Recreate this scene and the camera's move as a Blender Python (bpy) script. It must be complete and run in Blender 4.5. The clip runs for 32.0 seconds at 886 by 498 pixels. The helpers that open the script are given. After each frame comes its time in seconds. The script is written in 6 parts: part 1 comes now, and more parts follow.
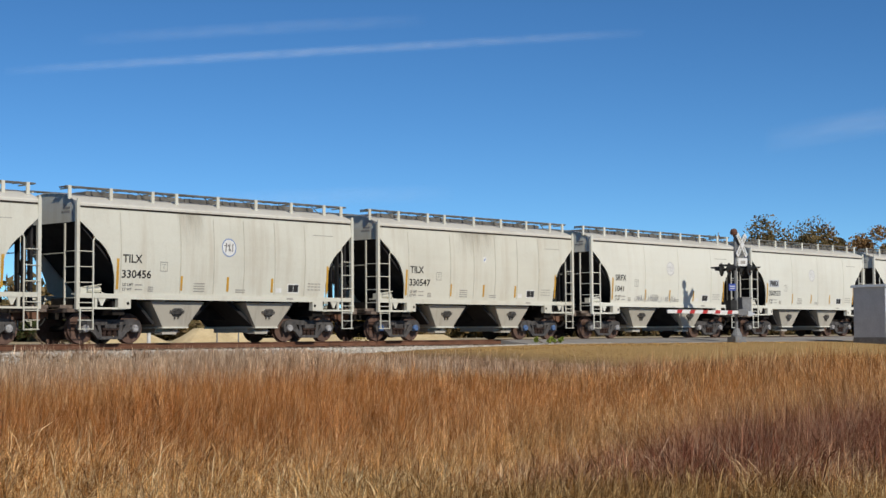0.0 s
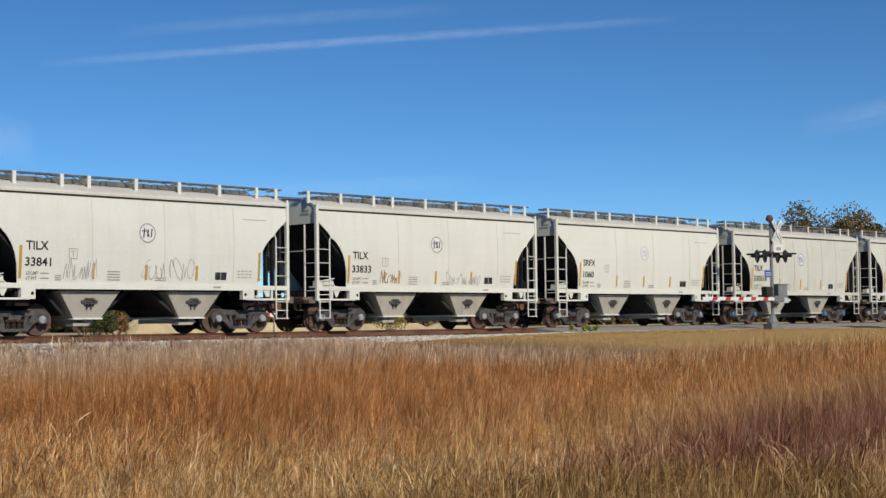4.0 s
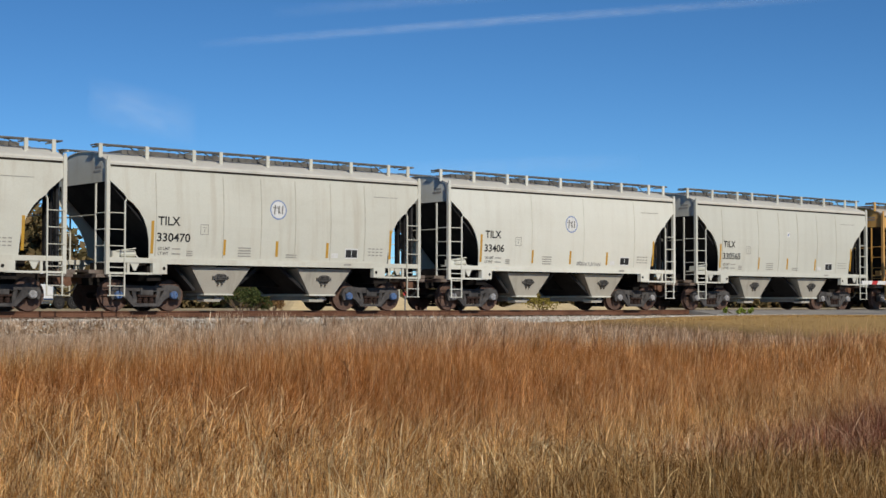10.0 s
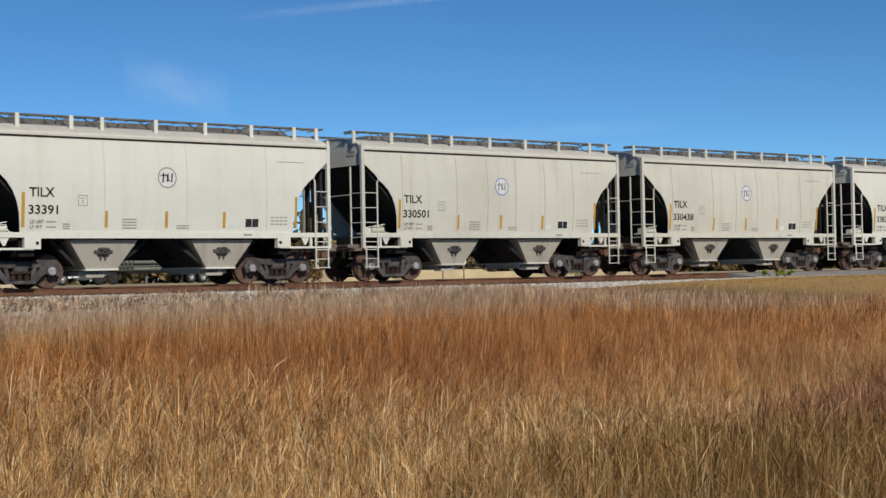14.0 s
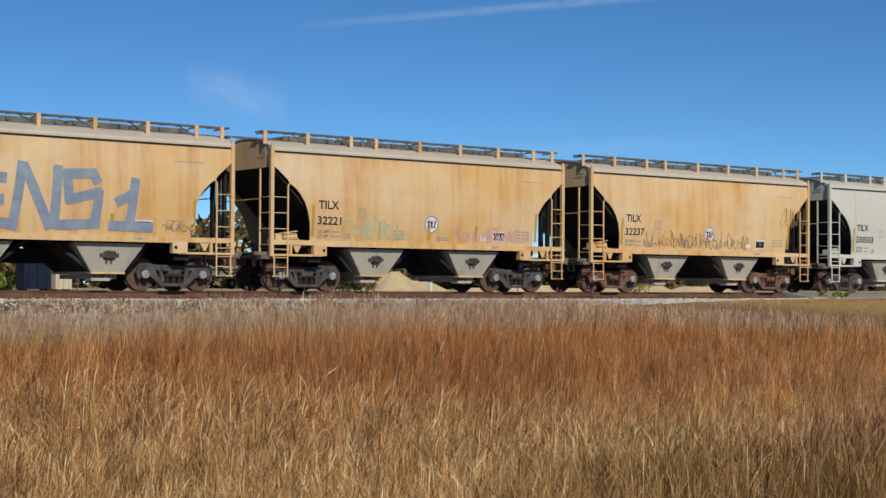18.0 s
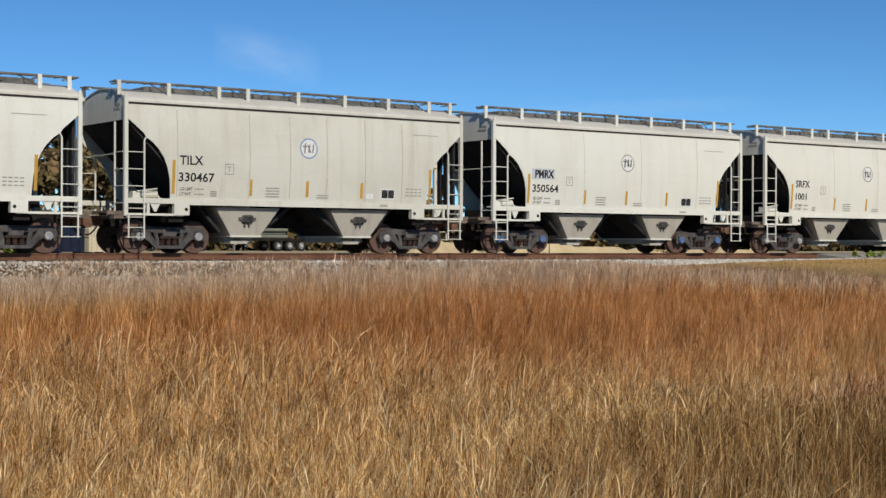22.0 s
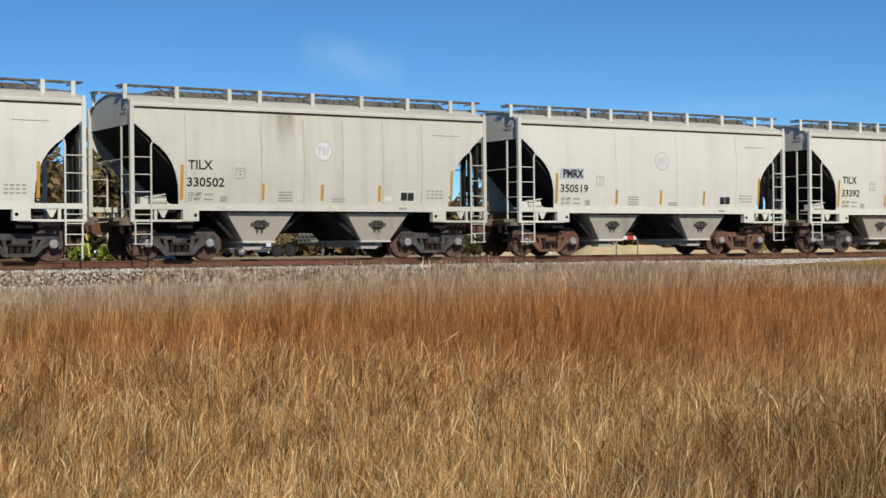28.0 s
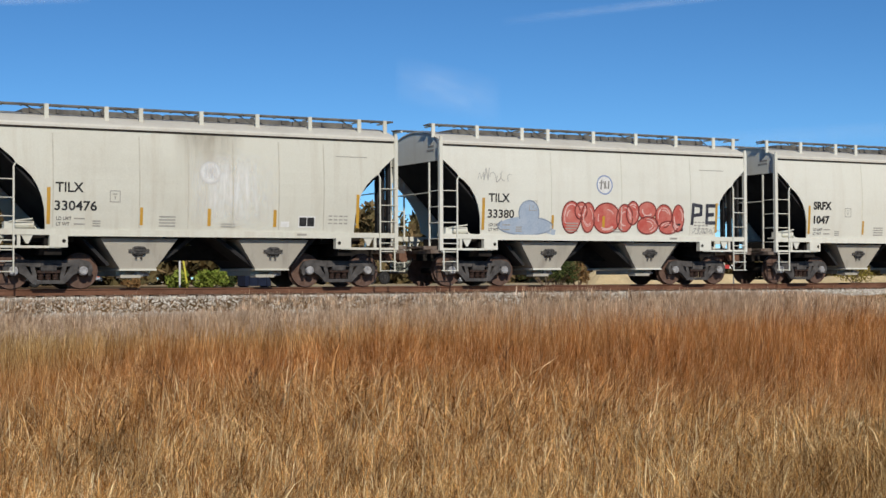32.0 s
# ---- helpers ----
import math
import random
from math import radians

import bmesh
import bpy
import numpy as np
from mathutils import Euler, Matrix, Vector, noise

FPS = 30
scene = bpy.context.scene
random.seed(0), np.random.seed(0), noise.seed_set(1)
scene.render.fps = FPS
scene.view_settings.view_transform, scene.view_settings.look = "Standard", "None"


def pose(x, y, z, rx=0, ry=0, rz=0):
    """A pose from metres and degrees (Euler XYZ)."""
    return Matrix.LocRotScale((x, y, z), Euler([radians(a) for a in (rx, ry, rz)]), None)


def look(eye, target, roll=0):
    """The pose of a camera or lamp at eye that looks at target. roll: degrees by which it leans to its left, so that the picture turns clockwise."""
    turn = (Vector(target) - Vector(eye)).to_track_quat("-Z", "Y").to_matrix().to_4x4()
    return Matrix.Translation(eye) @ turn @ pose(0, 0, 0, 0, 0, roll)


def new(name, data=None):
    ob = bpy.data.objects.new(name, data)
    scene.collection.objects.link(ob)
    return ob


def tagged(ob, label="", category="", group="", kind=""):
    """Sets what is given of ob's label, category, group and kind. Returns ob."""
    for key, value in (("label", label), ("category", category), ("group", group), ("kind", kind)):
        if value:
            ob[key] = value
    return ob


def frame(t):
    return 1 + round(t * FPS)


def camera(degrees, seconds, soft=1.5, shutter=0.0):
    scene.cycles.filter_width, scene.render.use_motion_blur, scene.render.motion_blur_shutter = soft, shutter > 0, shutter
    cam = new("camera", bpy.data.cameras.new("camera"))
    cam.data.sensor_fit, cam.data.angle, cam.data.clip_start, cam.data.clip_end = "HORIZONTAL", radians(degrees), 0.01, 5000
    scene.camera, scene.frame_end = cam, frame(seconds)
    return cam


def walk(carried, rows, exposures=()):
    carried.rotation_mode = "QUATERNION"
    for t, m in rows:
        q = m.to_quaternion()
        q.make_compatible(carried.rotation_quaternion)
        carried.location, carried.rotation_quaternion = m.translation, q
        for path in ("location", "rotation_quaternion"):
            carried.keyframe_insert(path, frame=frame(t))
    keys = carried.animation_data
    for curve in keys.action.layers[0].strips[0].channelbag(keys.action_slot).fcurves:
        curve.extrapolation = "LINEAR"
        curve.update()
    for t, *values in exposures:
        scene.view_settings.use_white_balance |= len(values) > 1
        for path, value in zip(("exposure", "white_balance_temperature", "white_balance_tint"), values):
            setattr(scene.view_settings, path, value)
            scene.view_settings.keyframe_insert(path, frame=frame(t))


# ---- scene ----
cam = camera(32.39, 32.0)
PATH = [(0, -47.37, 3.22, 0.39), (0.5, -46.68, 3.49, 0.35), (1, -46.44, 3.31, 0.51), (1.5, -46.47, 2.94, 0.53), (2, -46.75, 2.63, 0.41), (2.5, -46.92, 2.44, 0.76), (4.5, -44.94, 3.32, 0.63), (5, -42.13, 3.87, 1.01), (5.5, -40.52, 3.85, 0.35), (6, -40.86, 3.30, 0.78), (6.5, -41.69, 2.92, 0.56), (7, -42.09, 2.80, 0.61), (7.5, -42.50, 2.57, 0.44), (8, -42.31, 2.21, 0.33), (8.5, -41.76, 2.15, 0.19), (9, -40.72, 2.64, 0.30), (9.5, -40.26, 2.53, 0.11), (10, -40.38, 2.08, -0.07), (10.5, -40.21, 1.90, -0.28), (11, -39.58, 2.18, -0.11), (11.5, -39.53, 1.97, -0.27), (12, -39.41, 1.42, 0.02), (12.5, -39.39, 1.06, -0.19), (13, -39.14, 0.92, 0.26), (13.5, -39.09, 0.86, 1.08), (15.5, -38.01, 1.41, 0.51), (16, -37.45, 1.71, 0.24), (16.5, -37.53, 1.80, -0.08), (17, -37.34, 1.60, -0.63), (17.5, -37.05, 1.53, -0.42), (18, -36.94, 1.37, -0.34), (18.5, -36.72, 1.30, -0.35), (19, -36.53, 1.10, -0.58), (19.5, -36.46, 1.32, -0.17), (20, -36.37, 1.38, -0.31), (20.5, -36.27, 0.92, -0.05), (21, -36.58, 0.38, -0.02), (21.5, -36.34, 0.05, -0.10), (22, -35.76, -0.08, -0.16), (22.5, -35.37, 0.36, 0.48), (23, -35.80, 0.56, 0.31), (23.5, -35.35, 0.54, -0.15), (24, -34.90, 0.39, -0.29), (24.5, -34.63, 0.30, -0.55), (26.5, -33.00, -0.47, -0.91), (27, -33.01, -0.66, -0.56), (27.5, -32.64, -0.53, -0.03), (28, -32.47, 0.05, 0.54), (28.5, -32.12, 0.63, 0.54), (29, -31.56, 0.94, -0.02), (29.5, -30.93, 0.87, 0.13), (30, -30.60, 1.00, 0.15), (30.5, -30.15, 0.86, 0.41), (31, -29.47, 1.17, 0.60), (31.5, -29.33, 1.33, 0.38), (32, -28.96, 1.13, 0.29)]
EYE = (0.0, 0.0, 0.2)          # z = 0 is the top of the rails
walk(cam, [(t, pose(*EYE, 90 + p, r, y)) for t, y, p, r in PATH],
     [(0, 0.0), (5, 0.0), (7, -0.12), (18, -0.12), (20, -0.03), (24, 0.0), (32, -0.03)])

# ---- world, sun, exposure ----
SUN_TO = Vector((-0.215, -0.806, 0.556)).normalized()
world = bpy.data.worlds.new("sky")
scene.world = world
world.use_nodes = True
sky = world.node_tree.nodes.new("ShaderNodeTexSky")
sky.sky_type, sky.sun_disc = 'NISHITA', False
sky.sun_elevation = math.asin(SUN_TO.z)
sky.sun_rotation = math.atan2(SUN_TO.x, SUN_TO.y)
sky.air_density, sky.dust_density, sky.ozone_density = 0.48, 0.0, 3.0
deep = world.node_tree.nodes.new("ShaderNodeHueSaturation")
deep.inputs["Hue"].default_value = 0.503
deep.inputs["Saturation"].default_value = 1.15
world.node_tree.links.new(sky.outputs[0], deep.inputs["Color"])
tint = world.node_tree.nodes.new("ShaderNodeMix")
tint.data_type, tint.blend_type = 'RGBA', 'MULTIPLY'
tint.inputs["Factor"].default_value = 1.0
tint.inputs["B"].default_value = (0.73, 0.97, 0.98, 1)
world.node_tree.links.new(deep.outputs[0], tint.inputs["A"])
world.node_tree.links.new(tint.outputs["Result"], world.node_tree.nodes["Background"].inputs[0])
world.node_tree.nodes["Background"].inputs[1].default_value = 0.108
sun = new("sun", bpy.data.lights.new("sun", "SUN"))
sun.data.energy, sun.data.angle, sun.data.color = 3.95, radians(0.53), (1.0, 0.93, 0.81)
sun.matrix_world = look(SUN_TO * 100, (0, 0, 0))

# ---- train numbers ----
PITCH, SPEED, ACC, START = 12.490, 14.302, -0.0059, 27.17
NEAR_SIDE, LENGTH, WIDTH = 38.27, 11.20, 3.2
CENTRE = NEAR_SIDE + WIDTH / 2


# ---- materials ----
class Mat:
    """A small node-tree builder."""

    def __init__(self, name, rough=0.6, metal=0.0, spec=0.4):
        self.m = bpy.data.materials.new(name)
        self.m.use_nodes = True
        self.t = self.m.node_tree
        self.b = self.t.nodes["Principled BSDF"]
        self.b.inputs["Roughness"].default_value = rough
        self.b.inputs["Metallic"].default_value = metal
        self.b.inputs["Specular IOR Level"].default_value = spec

    def node(self, kind, **kw):
        n = self.t.nodes.new(kind)
        for k, v in kw.items():
            n.inputs[k.replace("_", " ")].default_value = v
        return n

    def link(self, a, b):
        self.t.links.new(a, b)

    def coords(self, scale=(1, 1, 1), shift=True, world_space=False):
        src = self.node("ShaderNodeNewGeometry").outputs["Position"] if world_space else self.node("ShaderNodeTexCoord").outputs["Object"]
        mp = self.node("ShaderNodeMapping")
        mp.inputs["Scale"].default_value = scale
        self.link(src, mp.inputs["Vector"])
        if shift:
            info = self.node("ShaderNodeObjectInfo")
            mul = self.node("ShaderNodeMath")
            mul.operation = 'MULTIPLY'
            mul.inputs[1].default_value = 37.0
            self.link(info.outputs["Random"], mul.inputs[0])
            self.link(mul.outputs[0], mp.inputs["Location"])
        return mp.outputs["Vector"]

    def noise(self, vec, scale, detail=4, rough=0.6):
        n = self.node("ShaderNodeTexNoise", Scale=scale, Detail=detail, Roughness=rough)
        self.link(vec, n.inputs["Vector"])
        return n.outputs["Fac"]

    def ramp(self, fac, stops):
        r = self.node("ShaderNodeValToRGB")
        e = r.color_ramp.elements
        while len(e) < len(stops):
            e.new(0.5)
        for el, (p, c) in zip(e, stops):
            el.position, el.color = p, (*c, 1) if len(c) == 3 else c
        self.link(fac, r.inputs[0])
        return r.outputs[0]

    def grey(self, fac, lo, hi):
        return self.ramp(fac, [(lo, (0, 0, 0)), (hi, (1, 1, 1))])

    def mix(self, fac, a, b, mode='MIX'):
        n = self.node("ShaderNodeMix")
        n.data_type, n.blend_type = 'RGBA', mode
        for sock, v in ((n.inputs["Factor"], fac), (n.inputs["A"], a), (n.inputs["B"], b)):
            if isinstance(v, (int, float)):
                sock.default_value = v
            elif isinstance(v, tuple):
                sock.default_value = (*v, 1)
            else:
                self.link(v, sock)
        return n.outputs["Result"]

    def math(self, op, a, b):
        n = self.node("ShaderNodeMath")
        n.operation = op
        for i, v in enumerate((a, b)):
            if isinstance(v, (int, float)):
                n.inputs[i].default_value = v
            else:
                self.link(v, n.inputs[i])
        return n.outputs[0]

    def colour(self, c):
        if isinstance(c, tuple):
            self.b.inputs["Base Color"].default_value = (*c, 1)
        else:
            self.link(c, self.b.inputs["Base Color"])

    def bump(self, h, strength=0.2, dist=0.02):
        n = self.node("ShaderNodeBump", Strength=strength, Distance=dist)
        self.link(h, n.inputs["Height"])
        self.link(n.outputs[0], self.b.inputs["Normal"])


def weathered(name, base, stain, dust, amount=0.5, rough=0.55, lo=0.50, broad=0.48):
    """Paint on sheet steel: vertical run marks, broad blotches, fine grime, slight oil-canning."""
    k = Mat(name, rough, 0.0, 0.3)
    run = k.noise(k.coords((1.6, 1.6, 0.10)), 1.7, 6, 0.65)
    blot = k.noise(k.coords((0.35, 0.35, 0.5)), 1.0, 5, 0.6)
    fine = k.noise(k.coords((1, 1, 1)), 26.0, 3)
    c = k.mix(k.math('MULTIPLY', k.grey(run, lo, lo + 0.28), amount), base, stain)
    c = k.mix(k.math('MULTIPLY', k.grey(blot, broad, broad + 0.34), amount * 0.75), c, dust)
    c = k.mix(0.10, c, k.ramp(fine, [(0.3, (0.25, 0.22, 0.18)), (0.7, (1, 1, 1))]), 'MULTIPLY')
    k.colour(c)
    k.bump(k.noise(k.coords((0.9, 0.9, 0.35)), 1.3, 2), 0.25, 0.02)
    return k.m


def simple(name, base, second, scale=6.0, rough=0.7, metal=0.0, bump=0.2, stretch=(1, 1, 1)):
    k = Mat(name, rough, metal, 0.5 if rough < 0.5 else 0.12)
    n = k.noise(k.coords(stretch), scale, 5)
    f = k.noise(k.coords((1, 1, 1)), scale * 7, 3)
    c = k.mix(k.grey(n, 0.35, 0.68), base, second)
    c = k.mix(0.25, c, k.ramp(f, [(0.3, (0.45, 0.45, 0.45)), (0.7, (1, 1, 1))]), 'MULTIPLY')
    k.colour(c)
    k.bump(n, bump, 0.01)
    return k.m


PAINTS = {
    "cream": weathered("cream car paint", (0.60, 0.59, 0.51), (0.44, 0.38, 0.29), (0.40, 0.37, 0.30), 0.60),
    "white": weathered("white car paint", (0.68, 0.675, 0.60), (0.54, 0.49, 0.40), (0.46, 0.43, 0.36), 0.40),
    "amber": weathered("orange car paint", (0.64, 0.37, 0.11), (0.48, 0.21, 0.045), (0.66, 0.50, 0.30), 0.8, 0.55, 0.44, 0.44),
    "grey": weathered("pale grey car paint", (0.57, 0.57, 0.505), (0.46, 0.44, 0.37), (0.40, 0.39, 0.34), 0.4),
    "orange": weathered("faded orange car paint", (0.66, 0.42, 0.17), (0.50, 0.20, 0.04), (0.72, 0.60, 0.42), 0.85, 0.55, 0.44, 0.36),
}
ROOFS = {
    "cream": weathered("dusty cream roof paint", (0.62, 0.595, 0.525), (0.47, 0.43, 0.36), (0.36, 0.33, 0.28), 0.6),
    "orange": weathered("dusty faded roof paint", (0.58, 0.51, 0.41), (0.46, 0.36, 0.25), (0.40, 0.35, 0.28), 0.7),
}
M_HOPPER = weathered("grimy hopper paint", (0.42, 0.39, 0.33), (0.20, 0.18, 0.15), (0.26, 0.24, 0.20), 0.7)
M_UNDER = simple("grimy black underframe steel", (0.012, 0.011, 0.010), (0.028, 0.023, 0.02), 3.0, 0.85)
# Near-black imitates the shade in the end recesses and between the bays.
M_SLOPE = simple("shade-black slope sheet paint", (0.020, 0.020, 0.022), (0.040, 0.039, 0.040), 1.2, 0.8)
M_CAST = simple("dusty cast truck steel", (0.048, 0.045, 0.045), (0.115, 0.107, 0.103), 4.0, 0.8)
M_CASTRUST = simple("rusted cast truck steel", (0.13, 0.065, 0.042), (0.20, 0.115, 0.08), 4.0, 0.85)
M_WHEEL = simple("rust brown wheel steel", (0.030, 0.019, 0.016), (0.065, 0.040, 0.032), 5.0, 0.75)
M_TREAD = simple("worn wheel rim steel", (0.10, 0.06, 0.045), (0.15, 0.095, 0.075), 8.0, 0.6)
M_CAP = simple("grey bearing cap", (0.42, 0.42, 0.43), (0.20, 0.19, 0.19), 9.0, 0.5)
M_CAPBLUE = simple("blue bearing cap", (0.10, 0.20, 0.42), (0.09, 0.12, 0.2), 9.0, 0.6)
M_RUSTY = simple("rusty platform grating", (0.13, 0.095, 0.075), (0.22, 0.18, 0.15), 5.0, 0.85)
# Dark grey carries the shade under the roof walkway in its colour.
M_HATCH = simple("shade-dark roof hatch steel", (0.10, 0.095, 0.09), (0.20, 0.19, 0.17), 3.0, 0.8)
M_DECAL = simple("black stencil paint", (0.020, 0.020, 0.022), (0.05, 0.05, 0.05), 8.0, 0.6, bump=0.0)
M_FADED = simple("faded grey stencil paint", (0.30, 0.29, 0.26), (0.40, 0.38, 0.34), 8.0, 0.6, bump=0.0)
M_PALE = simple("white decal film", (0.74, 0.74, 0.72), (0.64, 0.63, 0.6), 8.0, 0.5, bump=0.0)
M_BLUE = simple("faded blue decal film", (0.20, 0.27, 0.47), (0.28, 0.34, 0.50), 8.0, 0.5, bump=0.0)
M_GHOST = simple("washed-out grey decal", (0.50, 0.50, 0.50), (0.58, 0.57, 0.54), 8.0, 0.6, bump=0.0)
M_PATCH = simple("pale blue grey touch-up paint", (0.47, 0.50, 0.55), (0.54, 0.56, 0.58), 5.0, 0.6, bump=0.0)
M_BRACKET = simple("sooty bracket casting", (0.035, 0.033, 0.032), (0.15, 0.14, 0.13), 14.0, 0.7)
M_SMALL = simple("grey stencil lettering", (0.16, 0.155, 0.15), (0.26, 0.25, 0.23), 8.0, 0.6, bump=0.0)
M_SEAM = simple("grimy weld seam", (0.45, 0.425, 0.36), (0.54, 0.515, 0.445), 5.0, 0.7, bump=0.0)
M_SEAMPALE = simple("faint weld seam", (0.57, 0.555, 0.48), (0.63, 0.62, 0.54), 5.0, 0.7, bump=0.0)
M_EAVE = simple("dark eave shadow line", (0.022, 0.018, 0.015), (0.045, 0.038, 0.03), 5.0, 0.8, bump=0.0)
M_REFLECT = simple("yellow reflective tape", (0.56, 0.31, 0.025), (0.46, 0.26, 0.05), 5.0, 0.45, bump=0.0)


def spray(name, c, c2):
    return simple(name, c, c2, 3.0, 0.6, bump=0.0)


SPRAYS = {
    "steel": spray("slate blue spray paint", (0.20, 0.25, 0.32), (0.28, 0.33, 0.40)),
    "red": spray("red spray paint", (0.50, 0.10, 0.08), (0.58, 0.22, 0.18)),
    "rose": spray("thin rose spray paint", (0.55, 0.30, 0.27), (0.60, 0.42, 0.38)),
    "black": spray("black spray paint", (0.035, 0.037, 0.05), (0.08, 0.085, 0.1)),
    "thin": spray("thin grey marker", (0.30, 0.30, 0.30), (0.46, 0.45, 0.42)),
    "maroon": spray("dark maroon outline paint", (0.16, 0.03, 0.03), (0.22, 0.06, 0.05)),
    "pink": spray("pale pink highlight paint", (0.66, 0.40, 0.36), (0.7, 0.5, 0.46)),
    "cloud": spray("blue grey spray fill", (0.33, 0.40, 0.50), (0.40, 0.46, 0.54)),
    "green": spray("pale green spray paint", (0.40, 0.48, 0.30), (0.5, 0.46, 0.26)),
    "navy": spray("navy spray paint", (0.06, 0.07, 0.16), (0.1, 0.11, 0.2)),
    "brown": spray("brown marker", (0.26, 0.16, 0.08), (0.36, 0.23, 0.11)),
}

M_RAIL = simple("rusted rail steel", (0.12, 0.056, 0.034), (0.20, 0.10, 0.062), 3.0, 0.75, stretch=(0.4, 1, 1))
M_RAILTOP = simple("worn rail head", (0.42, 0.40, 0.38), (0.3, 0.27, 0.25), 4.0, 0.3, 0.9)
M_TIE = simple("weathered timber tie", (0.13, 0.085, 0.06), (0.24, 0.18, 0.14), 3.0, 0.9, stretch=(1, 0.3, 1))
M_GALV = simple("galvanised steel", (0.24, 0.245, 0.25), (0.17, 0.175, 0.18), 6.0, 0.6, 0.2)
M_SILVER = simple("silver cabinet paint", (0.50, 0.54, 0.58), (0.43, 0.46, 0.50), 2.0, 0.45)
M_BLACK = simple("flat black signal paint", (0.02, 0.02, 0.02), (0.045, 0.045, 0.045), 5.0, 0.6)
M_WHITE = simple("white sign sheeting", (0.76, 0.76, 0.75), (0.65, 0.65, 0.63), 4.0, 0.45)
M_RED = simple("red reflective stripe", (0.52, 0.03, 0.03), (0.42, 0.05, 0.04), 4.0, 0.45)
M_BLUESIGN = simple("blue sign sheeting", (0.03, 0.06, 0.30), (0.05, 0.09, 0.33), 4.0, 0.45)
M_LENS = simple("dark red lens", (0.10, 0.012, 0.012), (0.06, 0.01, 0.01), 6.0, 0.15)
M_BRASS = simple("weathered bell casting", (0.16, 0.07, 0.045), (0.10, 0.05, 0.035), 6.0, 0.6)
M_ASPHALT = simple("worn grey asphalt", (0.27, 0.255, 0.235), (0.35, 0.33, 0.30), 0.7, 0.9)
M_SAND = simple("pale tan sand", (0.62, 0.50, 0.30), (0.54, 0.42, 0.24), 1.5, 0.95, bump=0.6)
M_TRUCKWHITE = simple("white truck paint", (0.78, 0.78, 0.77), (0.68, 0.68, 0.67), 2.0, 0.3)
M_CHROME = simple("chrome", (0.6, 0.6, 0.6), (0.5, 0.5, 0.5), 3.0, 0.15, 1.0)
M_GLASS = Mat("dark cab glass", 0.05, 0.0, 0.5)
M_GLASS.colour((0.02, 0.025, 0.03))
M_GLASS = M_GLASS.m
M_RUBBER = simple("tyre rubber", (0.02, 0.02, 0.02), (0.04, 0.038, 0.036), 6.0, 0.9)
M_BEIGE = simple("beige trailer panel", (0.62, 0.54, 0.38), (0.55, 0.47, 0.32), 1.0, 0.6)
M_SILVERCAR = simple("silver vehicle paint", (0.40, 0.44, 0.48), (0.34, 0.38, 0.42), 2.0, 0.6)
M_ORANGE = simple("orange barricade sheeting", (0.70, 0.14, 0.05), (0.6, 0.12, 0.05), 3.0, 0.5)
M_YELLOWPIPE = simple("yellow pipe marker", (0.72, 0.66, 0.10), (0.62, 0.56, 0.08), 4.0, 0.5)
M_WEED = simple("dead weed stalk", (0.07, 0.035, 0.02), (0.13, 0.07, 0.04), 8.0, 0.9)
M_BARK = simple("grey brown bark", (0.12, 0.085, 0.06), (0.20, 0.15, 0.11), 6.0, 0.95, bump=0.6)


def leafy(name, a, b, c):
    k = Mat(name, 0.8, 0.0, 0.06)
    g = k.node("ShaderNodeNewGeometry")
    k.colour(k.ramp(g.outputs["Random Per Island"], [(0.0, a), (0.5, b), (1.0, c)]))
    return k.m


M_LEAF_OLIVE = leafy("olive autumn leaves", (0.085, 0.07, 0.032), (0.14, 0.108, 0.05), (0.22, 0.15, 0.075))
M_LEAF_DARK = leafy("dark green leaves", (0.03, 0.045, 0.016), (0.05, 0.07, 0.025), (0.085, 0.09, 0.03))
M_LEAF_LIME = leafy("sunlit green leaves", (0.10, 0.15, 0.025), (0.18, 0.23, 0.04), (0.27, 0.30, 0.07))
M_LEAF_MUSTARD = leafy("mustard leaves", (0.13, 0.11, 0.025), (0.22, 0.18, 0.04), (0.30, 0.23, 0.06))
M_LEAF_RUST = leafy("rust brown leaves", (0.13, 0.065, 0.03), (0.21, 0.12, 0.05), (0.28, 0.18, 0.08))
M_STONE = leafy("crushed limestone", (0.26, 0.23, 0.19), (0.52, 0.475, 0.41), (0.78, 0.74, 0.67))


